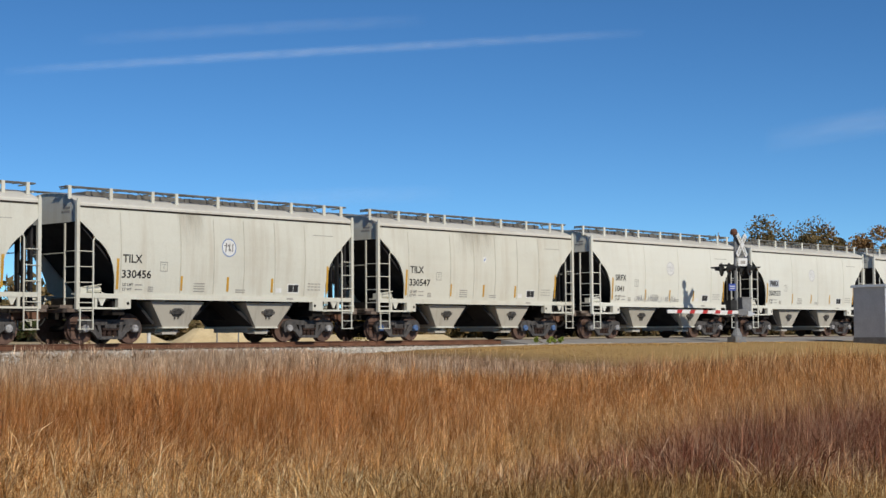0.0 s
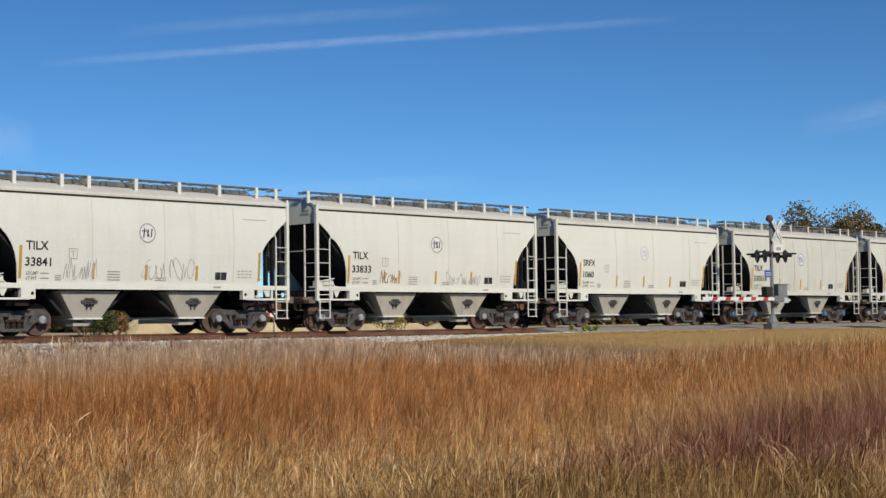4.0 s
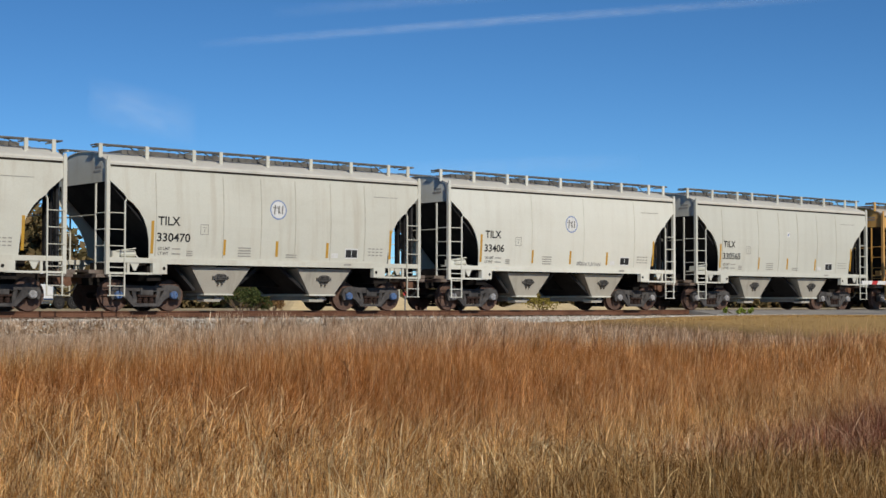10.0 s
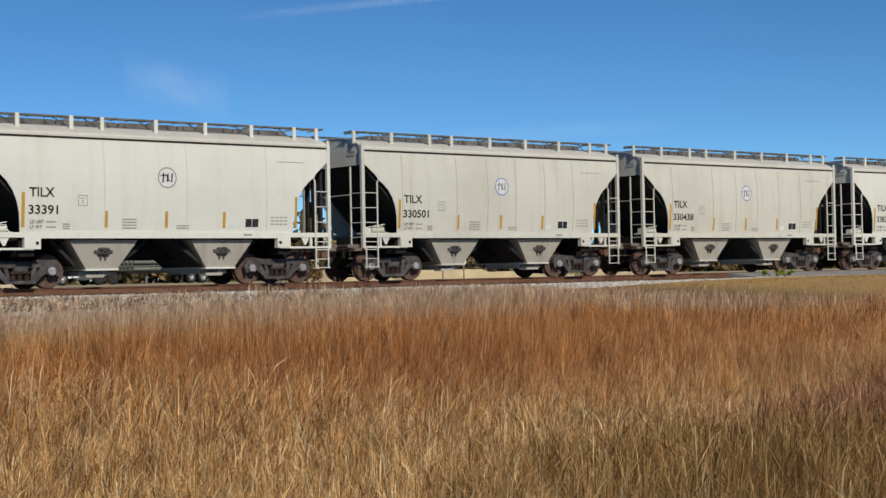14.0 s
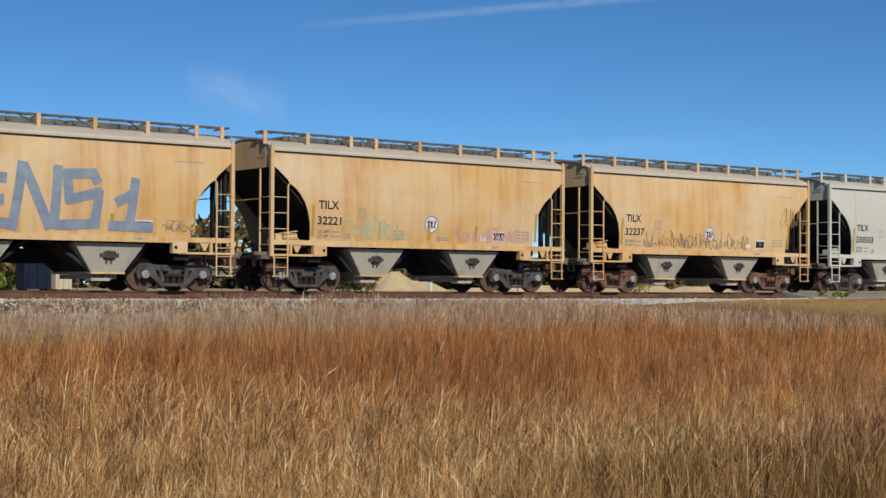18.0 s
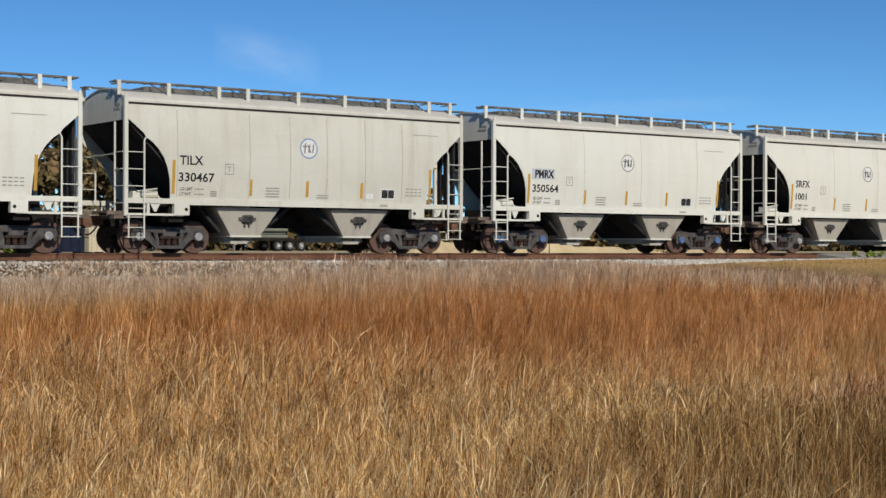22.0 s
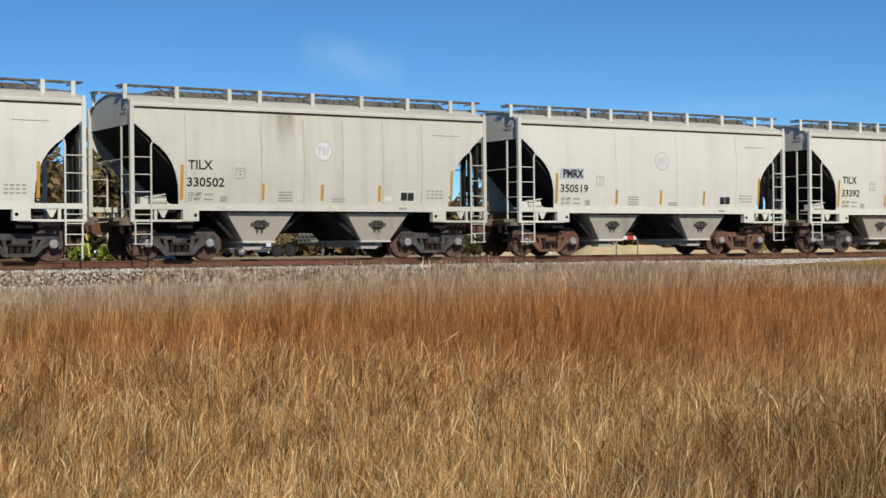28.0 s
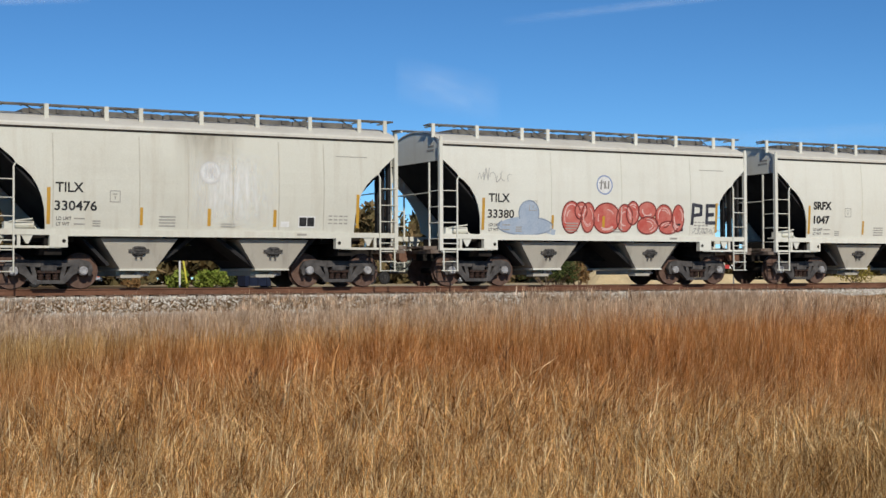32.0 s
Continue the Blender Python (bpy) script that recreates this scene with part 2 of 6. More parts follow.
def grass_material():
    """Dry prairie grass: rust, straw and buff stands that follow the ground, with variation blade by blade."""
    k = Mat("dry prairie grass", 0.8, 0.0, 0.04)
    g = k.node("ShaderNodeNewGeometry")
    isl = g.outputs["Random Per Island"]
    sep = k.node("ShaderNodeSeparateXYZ")
    k.link(g.outputs["Position"], sep.inputs[0])
    wob = k.noise(k.coords((0.10, 0.16, 0.0), False, True), 1.0, 4)
    yy = k.math('ADD', sep.outputs["Y"], k.math('MULTIPLY', k.math('SUBTRACT', wob, 0.5), 13.0))
    rust = k.ramp(isl, [(0.0, (0.14, 0.04, 0.010)), (0.35, (0.44, 0.165, 0.045)), (0.72, (0.72, 0.335, 0.115)), (1.0, (0.95, 0.66, 0.36))])
    straw = k.ramp(isl, [(0.0, (0.13, 0.048, 0.014)), (0.24, (0.48, 0.24, 0.075)), (0.58, (0.85, 0.535, 0.215)), (1.0, (1.0, 0.87, 0.55))])
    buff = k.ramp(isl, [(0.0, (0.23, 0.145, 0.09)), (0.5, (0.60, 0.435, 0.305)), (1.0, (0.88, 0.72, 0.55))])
    mauve = k.ramp(isl, [(0.0, (0.13, 0.034, 0.030)), (0.55, (0.30, 0.105, 0.078)), (1.0, (0.66, 0.42, 0.28))])
    green = k.ramp(isl, [(0.0, (0.11, 0.115, 0.03)), (0.6, (0.25, 0.21, 0.065)), (1.0, (0.45, 0.37, 0.15))])
    short = k.ramp(isl, [(0.0, (0.30, 0.175, 0.058)), (0.5, (0.52, 0.33, 0.125)), (1.0, (0.74, 0.53, 0.26))])
    inland = k.math('MULTIPLY', k.math('MAXIMUM', k.math('SUBTRACT', sep.outputs["X"], 7.0), 0.0), 0.10)
    near = k.grey(k.math('DIVIDE', k.math('ADD', yy, inland), 40.0), 0.22, 0.42)
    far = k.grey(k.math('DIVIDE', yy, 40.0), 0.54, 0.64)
    c = k.mix(near, straw, rust)
    yellow = k.ramp(isl, [(0.0, (0.26, 0.17, 0.05)), (0.5, (0.50, 0.36, 0.13)), (1.0, (0.78, 0.62, 0.32))])
    strip = k.math('MULTIPLY', k.grey(k.math('DIVIDE', yy, 40.0), 0.46, 0.56), k.math('SUBTRACT', 1.0, k.grey(k.math('DIVIDE', sep.outputs["X"], 20.0), 0.40, 0.80)))
    c = k.mix(k.math('MULTIPLY', strip, 0.8), c, yellow)
    east = k.grey(k.math('DIVIDE', k.math('ADD', sep.outputs["X"], k.math('MULTIPLY', k.math('SUBTRACT', wob, 0.5), 14.0)), 40.0), 0.46, 0.66)
    c = k.mix(k.math('MULTIPLY', east, 0.20), c, straw)
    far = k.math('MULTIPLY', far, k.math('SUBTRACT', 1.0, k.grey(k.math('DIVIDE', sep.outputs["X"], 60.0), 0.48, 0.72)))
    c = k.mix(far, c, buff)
    # the stand thins to straw at the western end
    west = k.grey(k.math('DIVIDE', k.math('ADD', sep.outputs["X"], k.math('MULTIPLY', k.math('SUBTRACT', wob, 0.5), 8.0)), 20.0), 0.12, 0.36)
    c = k.mix(k.math('MULTIPLY', k.math('SUBTRACT', 1.0, west), 0.5), c, straw)
    # mauve patch
    dx = k.math('SUBTRACT', sep.outputs["X"], 15.8)
    dy = k.math('SUBTRACT', sep.outputs["Y"], 8.6)
    d = k.math('ADD', k.math('MULTIPLY', k.math('MULTIPLY', dx, dx), 0.025), k.math('MULTIPLY', k.math('MULTIPLY', dy, dy), 0.11))
    d = k.math('ADD', d, k.math('MULTIPLY', k.math('SUBTRACT', wob, 0.5), 1.6))
    c = k.mix(k.math('MULTIPLY', k.math('SUBTRACT', 1.0, k.grey(d, 0.08, 0.72)), 0.85), c, mauve)
    # dark olive patch beside it
    dx = k.math('SUBTRACT', sep.outputs["X"], 9.3)
    dy = k.math('SUBTRACT', sep.outputs["Y"], 6.4)
    d = k.math('ADD', k.math('MULTIPLY', k.math('MULTIPLY', dx, dx), 0.07), k.math('MULTIPLY', k.math('MULTIPLY', dy, dy), 0.11))
    d = k.math('ADD', d, k.math('MULTIPLY', k.math('SUBTRACT', wob, 0.5), 1.2))
    olive = k.ramp(isl, [(0.0, (0.07, 0.034, 0.012)), (0.6, (0.28, 0.145, 0.046)), (1.0, (0.72, 0.49, 0.21))])
    c = k.mix(k.math('MULTIPLY', k.math('SUBTRACT', 1.0, k.grey(d, 0.3, 1.0)), 0.8), c, olive)
    # mown strip by the road
    mown = k.math('MULTIPLY', k.grey(k.math('DIVIDE', sep.outputs["X"], 60.0), 0.57, 0.66), k.grey(k.math('DIVIDE', sep.outputs["Y"], 40.0), 0.60, 0.68))
    c = k.mix(mown, c, short)
    spots = k.grey(k.noise(k.coords((0.5, 0.8, 0), False, True), 1.0, 3), 0.60, 0.75)
    c = k.mix(k.math('MULTIPLY', spots, 0.30), c, green)
    fine = k.noise(k.coords((1, 1, 0.06), False, True), 11.0, 2)
    c = k.mix(1.0, c, k.ramp(fine, [(0.37, (0.30, 0.25, 0.21)), (0.5, (0.96, 0.95, 0.94)), (0.66, (1.45, 1.45, 1.43))]), 'MULTIPLY')
    tone = k.noise(k.coords((1, 1, 0.15), False, True), 2.6, 3)
    c = k.mix(1.0, c, k.ramp(tone, [(0.30, (0.30, 0.26, 0.22)), (0.5, (0.96, 0.95, 0.94)), (0.68, (1.3, 1.3, 1.28))]), 'MULTIPLY')
    k.colour(c)
    tr = k.node("ShaderNodeBsdfTranslucent")
    k.link(c, tr.inputs[0])
    mixs = k.node("ShaderNodeMixShader")
    mixs.inputs[0].default_value = 0.30
    k.link(k.b.outputs[0], mixs.inputs[1])
    k.link(tr.outputs[0], mixs.inputs[2])
    k.link(mixs.outputs[0], k.t.nodes["Material Output"].inputs[0])
    return k.m


M_GRASS = grass_material()


def stain_material(name, colour, thick, middle=False):
    """A soft-edged wash of dirt over paint, strongest at the top of its sheet."""
    k = Mat(name, 0.7, 0.0, 0.1)
    uv = k.node("ShaderNodeTexCoord").outputs["UV"]
    sep = k.node("ShaderNodeSeparateXYZ")
    k.link(uv, sep.inputs[0])
    side = k.math('MULTIPLY', k.math('MULTIPLY', sep.outputs["X"], k.math('SUBTRACT', 1.0, sep.outputs["X"])), 4.0)
    n = k.noise(k.coords((2.2, 1, 0.35)), 2.0, 5)
    up = k.math('POWER', sep.outputs["Y"], 1.5)
    if middle:
        up = k.math('MULTIPLY', k.math('MULTIPLY', sep.outputs["Y"], k.math('SUBTRACT', 1.0, sep.outputs["Y"])), 4.0)
    al = k.math('MULTIPLY', k.math('MULTIPLY', up, side), k.math('MULTIPLY', k.grey(n, 0.25, 0.7), thick))
    k.link(al, k.b.inputs["Alpha"])
    k.colour(colour)
    return k.m


M_SOOT = stain_material("brown soot wash", (0.24, 0.175, 0.11), 0.50)
M_CHALK = stain_material("chalky white wash", (0.82, 0.82, 0.80), 1.0, True)


def ground_material():
    k = Mat("dry field soil", 0.95, 0.0, 0.1)
    v = k.coords((1, 1, 1), False, True)
    n1, n2 = k.noise(v, 0.25, 5), k.noise(v, 6.0, 4)
    c = k.ramp(n1, [(0.3, (0.10, 0.06, 0.028)), (0.6, (0.15, 0.095, 0.045)), (0.8, (0.12, 0.10, 0.036))])
    c = k.mix(0.5, c, k.ramp(n2, [(0.3, (0.35, 0.33, 0.3)), (0.7, (1, 1, 1))]), 'MULTIPLY')
    sep = k.node("ShaderNodeSeparateXYZ")
    k.link(k.node("ShaderNodeNewGeometry").outputs["Position"], sep.inputs[0])
    sandy = k.math('MULTIPLY', k.grey(k.math('DIVIDE', sep.outputs["Y"], 100.0), 0.44, 0.47), k.grey(k.math('DIVIDE', sep.outputs["X"], 100.0), 0.30, 0.40))
    turf = k.math('MULTIPLY', k.grey(k.math('DIVIDE', sep.outputs["X"], 60.0), 0.57, 0.66), k.grey(k.math('DIVIDE', sep.outputs["Y"], 40.0), 0.60, 0.68))
    c = k.mix(turf, c, k.ramp(n2, [(0.3, (0.28, 0.17, 0.06)), (0.7, (0.50, 0.33, 0.135))]))
    c = k.mix(sandy, c, k.ramp(n2, [(0.3, (0.34, 0.27, 0.16)), (0.7, (0.52, 0.42, 0.26))]))
    k.colour(c)
    k.bump(n2, 0.6, 0.05)
    return k.m


M_GROUND = ground_material()


# ---- mesh helpers ----
def box(bm, x0, x1, y0, y1, z0, z1):
    v = [bm.verts.new((x, y, z)) for x in (x0, x1) for y in (y0, y1) for z in (z0, z1)]
    for f in ((0, 1, 3, 2), (4, 6, 7, 5), (0, 4, 5, 1), (2, 3, 7, 6), (0, 2, 6, 4), (1, 5, 7, 3)):
        bm.faces.new([v[i] for i in f])
    return bm


def prism(bm, outline, y0, y1):
    """An outline in x and z, from y0 to y1."""
    a = [bm.verts.new((x, y0, z)) for x, z in outline]
    b = [bm.verts.new((x, y1, z)) for x, z in outline]
    n = len(outline)
    bm.faces.new(a)
    bm.faces.new(b[::-1])
    for i in range(n):
        j = (i + 1) % n
        bm.faces.new((a[i], b[i], b[j], a[j]))
    return bm


def extrude_x(bm, outline, x0, x1):
    """An outline in y and z, from x0 to x1."""
    a = [bm.verts.new((x0, y, z)) for y, z in outline]
    b = [bm.verts.new((x1, y, z)) for y, z in outline]
    n = len(outline)
    bm.faces.new(a)
    bm.faces.new(b[::-1])
    for i in range(n):
        j = (i + 1) % n
        bm.faces.new((a[i], b[i], b[j], a[j]))
    return bm


def rod(bm, p, q, r, n=6, r2=None):
    p, q = Vector(p), Vector(q)
    d = (q - p).normalized()
    u = d.orthogonal().normalized()
    w = d.cross(u)
    r2 = r if r2 is None else r2
    a = [bm.verts.new(p + (u * math.cos(2 * math.pi * i / n) + w * math.sin(2 * math.pi * i / n)) * r) for i in range(n)]
    b = [bm.verts.new(q + (u * math.cos(2 * math.pi * i / n) + w * math.sin(2 * math.pi * i / n)) * r2) for i in range(n)]
    bm.faces.new(a[::-1])
    bm.faces.new(b)
    for i in range(n):
        j = (i + 1) % n
        bm.faces.new((a[i], a[j], b[j], b[i]))
    return bm


def lathe(bm, profile, n=20, axis='y', at=(0, 0, 0)):
    """Rings of (radius, along) about an axis."""
    rings = []
    for r, s in profile:
        ring = []
        for i in range(n):
            c, d = math.cos(2 * math.pi * i / n) * r, math.sin(2 * math.pi * i / n) * r
            co = {'y': (c, s, d), 'z': (c, d, s), 'x': (s, c, d)}[axis]
            ring.append(bm.verts.new(Vector(co) + Vector(at)))
        rings.append(ring)
    for a, b in zip(rings, rings[1:]):
        for i in range(n):
            j = (i + 1) % n
            bm.faces.new((a[i], a[j], b[j], b[i]))
    bm.faces.new(rings[0])
    bm.faces.new(rings[-1][::-1])
    return bm


def mesh_of(name, bm, material, smooth=False):
    bmesh.ops.recalc_face_normals(bm, faces=bm.faces[:])
    me = bpy.data.meshes.new(name)
    bm.to_mesh(me)
    bm.free()
    me.materials.append(material)
    if smooth:
        me.shade_smooth()
    return me


def part(name, bm, material, parent, label="", smooth=False):
    me = bm if isinstance(bm, bpy.types.Mesh) else mesh_of(name, bm, material, smooth)
    ob = new(name, me)
    ob.parent = parent
    if label:
        tagged(ob, label)
    return ob


def thing(name, m, label, category, group="", kind=""):
    ob = new(name)
    ob.empty_display_size = 0.2
    ob.matrix_basis = m
    return tagged(ob, label, category, group, kind)


def solid(name, bm, material, label, category, group="", kind="", m=None, smooth=False):
    ob = new(name, mesh_of(name, bm, material, smooth))
    if m is not None:
        ob.matrix_basis = m
    return tagged(ob, label, category, group, kind)


def raw_mesh(name, verts, tris, material):
    """A mesh from numpy arrays."""
    me = bpy.data.meshes.new(name)
    me.vertices.add(len(verts))
    me.vertices.foreach_set("co", np.asarray(verts, np.float32).ravel())
    me.loops.add(tris.size)
    me.loops.foreach_set("vertex_index", tris.astype(np.int32).ravel())
    me.polygons.add(len(tris))
    me.polygons.foreach_set("loop_start", np.arange(0, tris.size, 3, dtype=np.int32))
    me.polygons.foreach_set("loop_total", np.full(len(tris), 3, np.int32))
    me.update(calc_edges=True)
    me.materials.append(material)
    return me


# ---- ground ----
def smooth_step(a, b, v):
    t = np.clip((v - a) / (b - a), 0, 1)
    return t * t * (3 - 2 * t)


def ground_z(x, y):
    """The field lies below the track; it climbs to the crossing in the east, and the yard behind is level with the ties."""
    x, y = np.asarray(x, float), np.asarray(y, float)
    east = smooth_step(18, 46, x)
    toe = -0.86 + 0.66 * east
    field = -1.45 + 0.06 * np.sin(x * 0.31 + 1) * np.sin(y * 0.27)
    z = field + (toe - field) * smooth_step(12, 36.4, y)
    z = z + (-0.26 - toe) * smooth_step(36.3, 38.3, y)
    z = z + 0.06 * smooth_step(42.4, 44.9, y)
    return z


def build_ground():
    xs = np.unique(np.concatenate([np.linspace(-400, -40, 13), np.linspace(-40, 110, 76), np.linspace(110, 900, 20)]))
    ys = np.unique(np.concatenate([np.linspace(-300, -6, 8), np.linspace(-6, 30, 25), np.linspace(30, 46, 33), np.linspace(46, 90, 12), np.linspace(90, 900, 14)]))
    gx, gy = np.meshgrid(xs, ys, indexing="ij")
    v = np.stack([gx, gy, ground_z(gx, gy)], -1).reshape(-1, 3)
    i = np.arange(len(xs) - 1)[:, None] * len(ys) + np.arange(len(ys) - 1)[None]
    i = i.ravel()
    tris = np.concatenate([np.stack([i, i + len(ys), i + len(ys) + 1], 1), np.stack([i, i + len(ys) + 1, i + 1], 1)])
    me = raw_mesh("ground", v, tris, M_GROUND)
    me.shade_smooth()
    return tagged(new("ground", me), "dry brown prairie soil sloping up to the railway bank", "ground", kind="structure")


build_ground()


ROAD_X = (45.5, 52.0, 62.0, 78.0, 120.0, 260.0)      # near edge of the road to the crossing
ROAD_Y = (37.1, 35.8, 35.1, 34.9, 35.1, 35.5)


def build_grass():
    """Blades and stems in bunches: bent blades close by, plain slivers far off."""
    rng = np.random.default_rng(7)
    pts = []
    for r0, r1, n in ((6.0, 10, 14000), (10, 15, 36000), (15, 23, 54000), (23, 34, 46000), (34, 44, 16000), (44, 80, 20000)):
        r = np.sqrt(rng.uniform(r0 * r0, r1 * r1, n))
        a = np.radians(rng.uniform(8, 68, n))
        pts.append(np.stack([r * np.sin(a), r * np.cos(a)], 1))
    # the bank below the track
    pts.append(np.stack([rng.uniform(7, 62, 19000), rng.uniform(33.4, 38.1, 19000)], 1))
    # the rest of the field, out of the line of view
    pts.append(np.stack([rng.uniform(-45, 75, 3000), rng.uniform(-20, 36, 3000)], 1))
    root = np.repeat(np.concatenate(pts), 10, axis=0)
    tuft = np.repeat(rng.uniform(0.60, 1.24, len(root) // 10), 10)
    out = rng.normal(0, 1, root.shape)
    p = root + out * (0.030 + 0.0022 * np.hypot(root[:, 0], root[:, 1]))[:, None]
    x, y = p.T
    keep = (np.hypot(x, y) > 2.2) & (y < 38.1)
    keep &= ~((x > 45) & (y > np.interp(x, ROAD_X, ROAD_Y) - 0.1))
    # stones show below the track, further down where the bank is bare
    bare = np.sin(x * 0.55 + 0.6) + 0.6 * np.sin(x * 1.37 + 2.0) + 0.4 * np.sin(x * 3.1)
    keep &= ~((y > 38.02 - 1.0 * smooth_step(0.5, 1.5, bare) - 0.35 * smooth_step(24, 38, x)) & (rng.random(len(x)) > 0.10))
    cl = np.sin(x * 2.1 + 3 * np.sin(y * 0.7)) * np.sin(y * 2.7 + 2 * np.sin(x * 0.9))
    keep &= rng.random(len(x)) < 0.68 + 0.32 * cl
    x, y, out, tuft = x[keep], y[keep], out[keep], tuft[keep]
    n = len(x)
    r = np.hypot(x, y)
    tall = 0.60 + 0.24 * np.sin(x * 0.45 + 1.3 * np.sin(y * 0.33)) * np.sin(y * 0.5 + x * 0.2)
    h = tall * tuft * rng.uniform(0.35, 1.25, n)
    h *= 1 - 0.42 * smooth_step(24, 29, y)
    mown = smooth_step(30, 37, x) * smooth_step(22, 27, y)
    h *= 1 - 0.84 * mown
    h *= 0.50 + 0.50 * smooth_step(10, 21, r)
    h *= 1 - 0.35 * smooth_step(34.0, 36.8, y)
    stem = rng.random(n) < 0.20
    h = np.where(stem, h * 1.2, h)
    w = np.clip(0.00056 * np.minimum(r, 14) + 0.00060 * np.maximum(r - 14, 0), 0.0030, 0.030) * rng.uniform(0.40, 1.15, n)
    w = np.where(stem, w * 0.7, w)
    w = np.where((rng.random(n) < 0.10) & (r < 18), w * 1.5, w)
    az = np.arctan2(out[:, 1], out[:, 0]) + rng.normal(0, 1.3, n)
    lean = np.abs(rng.normal(0.0, 1.0, n)) * h * (0.68 - 0.30 * smooth_step(13, 24, y))
    dx, dy = np.cos(az) * lean + 0.10 * h, np.sin(az) * lean
    fa = rng.uniform(0, np.pi, n)
    fx, fy = np.cos(fa) * w / 2, np.sin(fa) * w / 2
    z = ground_z(x, y) - 0.03
    v = np.zeros((n, 5, 3), np.float32)
    v[:, 0] = np.stack([x - fx, y - fy, z], 1)
    v[:, 1] = np.stack([x + fx, y + fy, z], 1)
    # stems carry a seed head near the tip
    s = np.where(stem, 0.86, 0.60)
    bend = np.where(stem, 0.70, 0.30)
    mx, my, mz = x + dx * bend, y + dy * bend, z + h * s
    head = np.where(stem, 1.25, 0.70)
    v[:, 2] = np.stack([mx - fx * head, my - fy * head, mz], 1)
    v[:, 3] = np.stack([mx + fx * head, my + fy * head, mz], 1)
    v[:, 4] = np.stack([x + dx, y + dy, z + h], 1)
    near = r < 16
    vn, vf = v[near], v[~near][:, (0, 1, 4)]
    k = np.arange(len(vn))[:, None] * 5
    tris = [k + np.array([[0, 1, 3]]), k + np.array([[0, 3, 2]]), k + np.array([[2, 3, 4]])]
    tris.append(len(vn) * 5 + np.arange(len(vf))[:, None] * 3 + np.array([[0, 1, 2]]))
    verts = np.concatenate([vn.reshape(-1, 3), vf.reshape(-1, 3)])
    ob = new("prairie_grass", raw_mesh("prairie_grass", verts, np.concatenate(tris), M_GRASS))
    tagged(ob, "tall dry rust and straw coloured prairie grass", "grass", kind="stuff")


build_grass()


# ---- track ----
def build_track():
    for y in (CENTRE - 0.755, CENTRE + 0.755):
        rail = thing("rail", Matrix.Translation((0, y, 0)), "rusted steel rail spiked to timber ties", "rail", "rails of the track", "structure")
        prof = [(-0.07, -0.172), (0.07, -0.172), (0.07, -0.158), (0.012, -0.14), (0.012, -0.045), (0.036, -0.036), (0.036, -0.004), (-0.036, -0.004), (-0.036, -0.036), (-0.012, -0.045), (-0.012, -0.14), (-0.07, -0.158)]
        part("rail_body", extrude_x(bmesh.new(), prof, -150, 420), M_RAIL, rail)
        part("rail_head", extrude_x(bmesh.new(), [(-0.030, -0.004), (0.030, -0.004), (0.026, 0.0), (-0.026, 0.0)], -150, 420), M_RAILTOP, rail, "polished running surface")
    rng = random.Random(3)
    bm = bmesh.new()
    box(bm, -0.115, 0.115, -1.3, 1.3, -0.345, -0.172)
    tie_mesh = mesh_of("tie", bm, M_TIE)
    bed = thing("track_ties", Matrix.Translation((0, CENTRE, 0)), "weathered timber railway ties bedded in pale ballast", "railway ties", kind="structure")
    for i in range(150):
        o = part("tie", tie_mesh, M_TIE, bed)
        o.location = (4 + i * 0.5 + rng.uniform(-0.03, 0.03), rng.uniform(-0.06, 0.06), rng.uniform(-0.012, 0.0))
        o.rotation_euler = (0, 0, rng.uniform(-0.02, 0.02))
    # ballast bed and loose stones
    prof = [(36.65, -0.80), (37.2, -0.60), (38.25, -0.27), (38.65, -0.235), (41.2, -0.235), (41.6, -0.28), (42.7, -0.40)]
    bm = bmesh.new()
    extrude_x(bm, prof + [(42.7, -1.2), (36.65, -1.2)], -150, 420)
    solid("ballast_bed", bm, simple("packed ballast", (0.34, 0.305, 0.26), (0.48, 0.44, 0.385), 9.0, 0.95, bump=0.6), "packed pale limestone ballast under the track", "ballast", kind="structure")
    g = np.random.default_rng(11)
    n = 36000
    x = g.uniform(6, 56, n)
    y = np.where(g.random(n) < 0.8, g.uniform(36.4, 38.85, n), g.uniform(38.85, 41.3, n))
    ys, zs = [q[0] for q in prof], [q[1] for q in prof]
    z = np.maximum(np.interp(y, ys, zs), ground_z(x, y))
    s = g.uniform(0.016, 0.042, n)
    base = np.array([(1, 0, 0), (-1, 0, 0), (0, 1, 0), (0, -1, 0), (0, 0, 1), (0, 0, -1)], float)
    v = base[None] * (s[:, None, None] * g.uniform(0.6, 1.3, (n, 6, 1)))
    a = g.uniform(0, 6.28, n)
    c, d = np.cos(a), np.sin(a)
    v = np.stack([v[..., 0] * c[:, None] - v[..., 1] * d[:, None], v[..., 0] * d[:, None] + v[..., 1] * c[:, None], v[..., 2] * 0.8 + v[..., 0] * 0.3], -1)
    v += np.stack([x, y, z + s * 0.3], 1)[:, None]
    f = np.array([(0, 2, 4), (2, 1, 4), (1, 3, 4), (3, 0, 4), (2, 0, 5), (1, 2, 5), (3, 1, 5), (0, 3, 5)])
    tris = (np.arange(n)[:, None, None] * 6 + f[None]).reshape(-1, 3)
    tagged(new("ballast_stones", raw_mesh("ballast_stones", v.reshape(-1, 3), tris, M_STONE)), "loose crushed limestone ballast on the bank", "ballast", kind="stuff")


build_track()


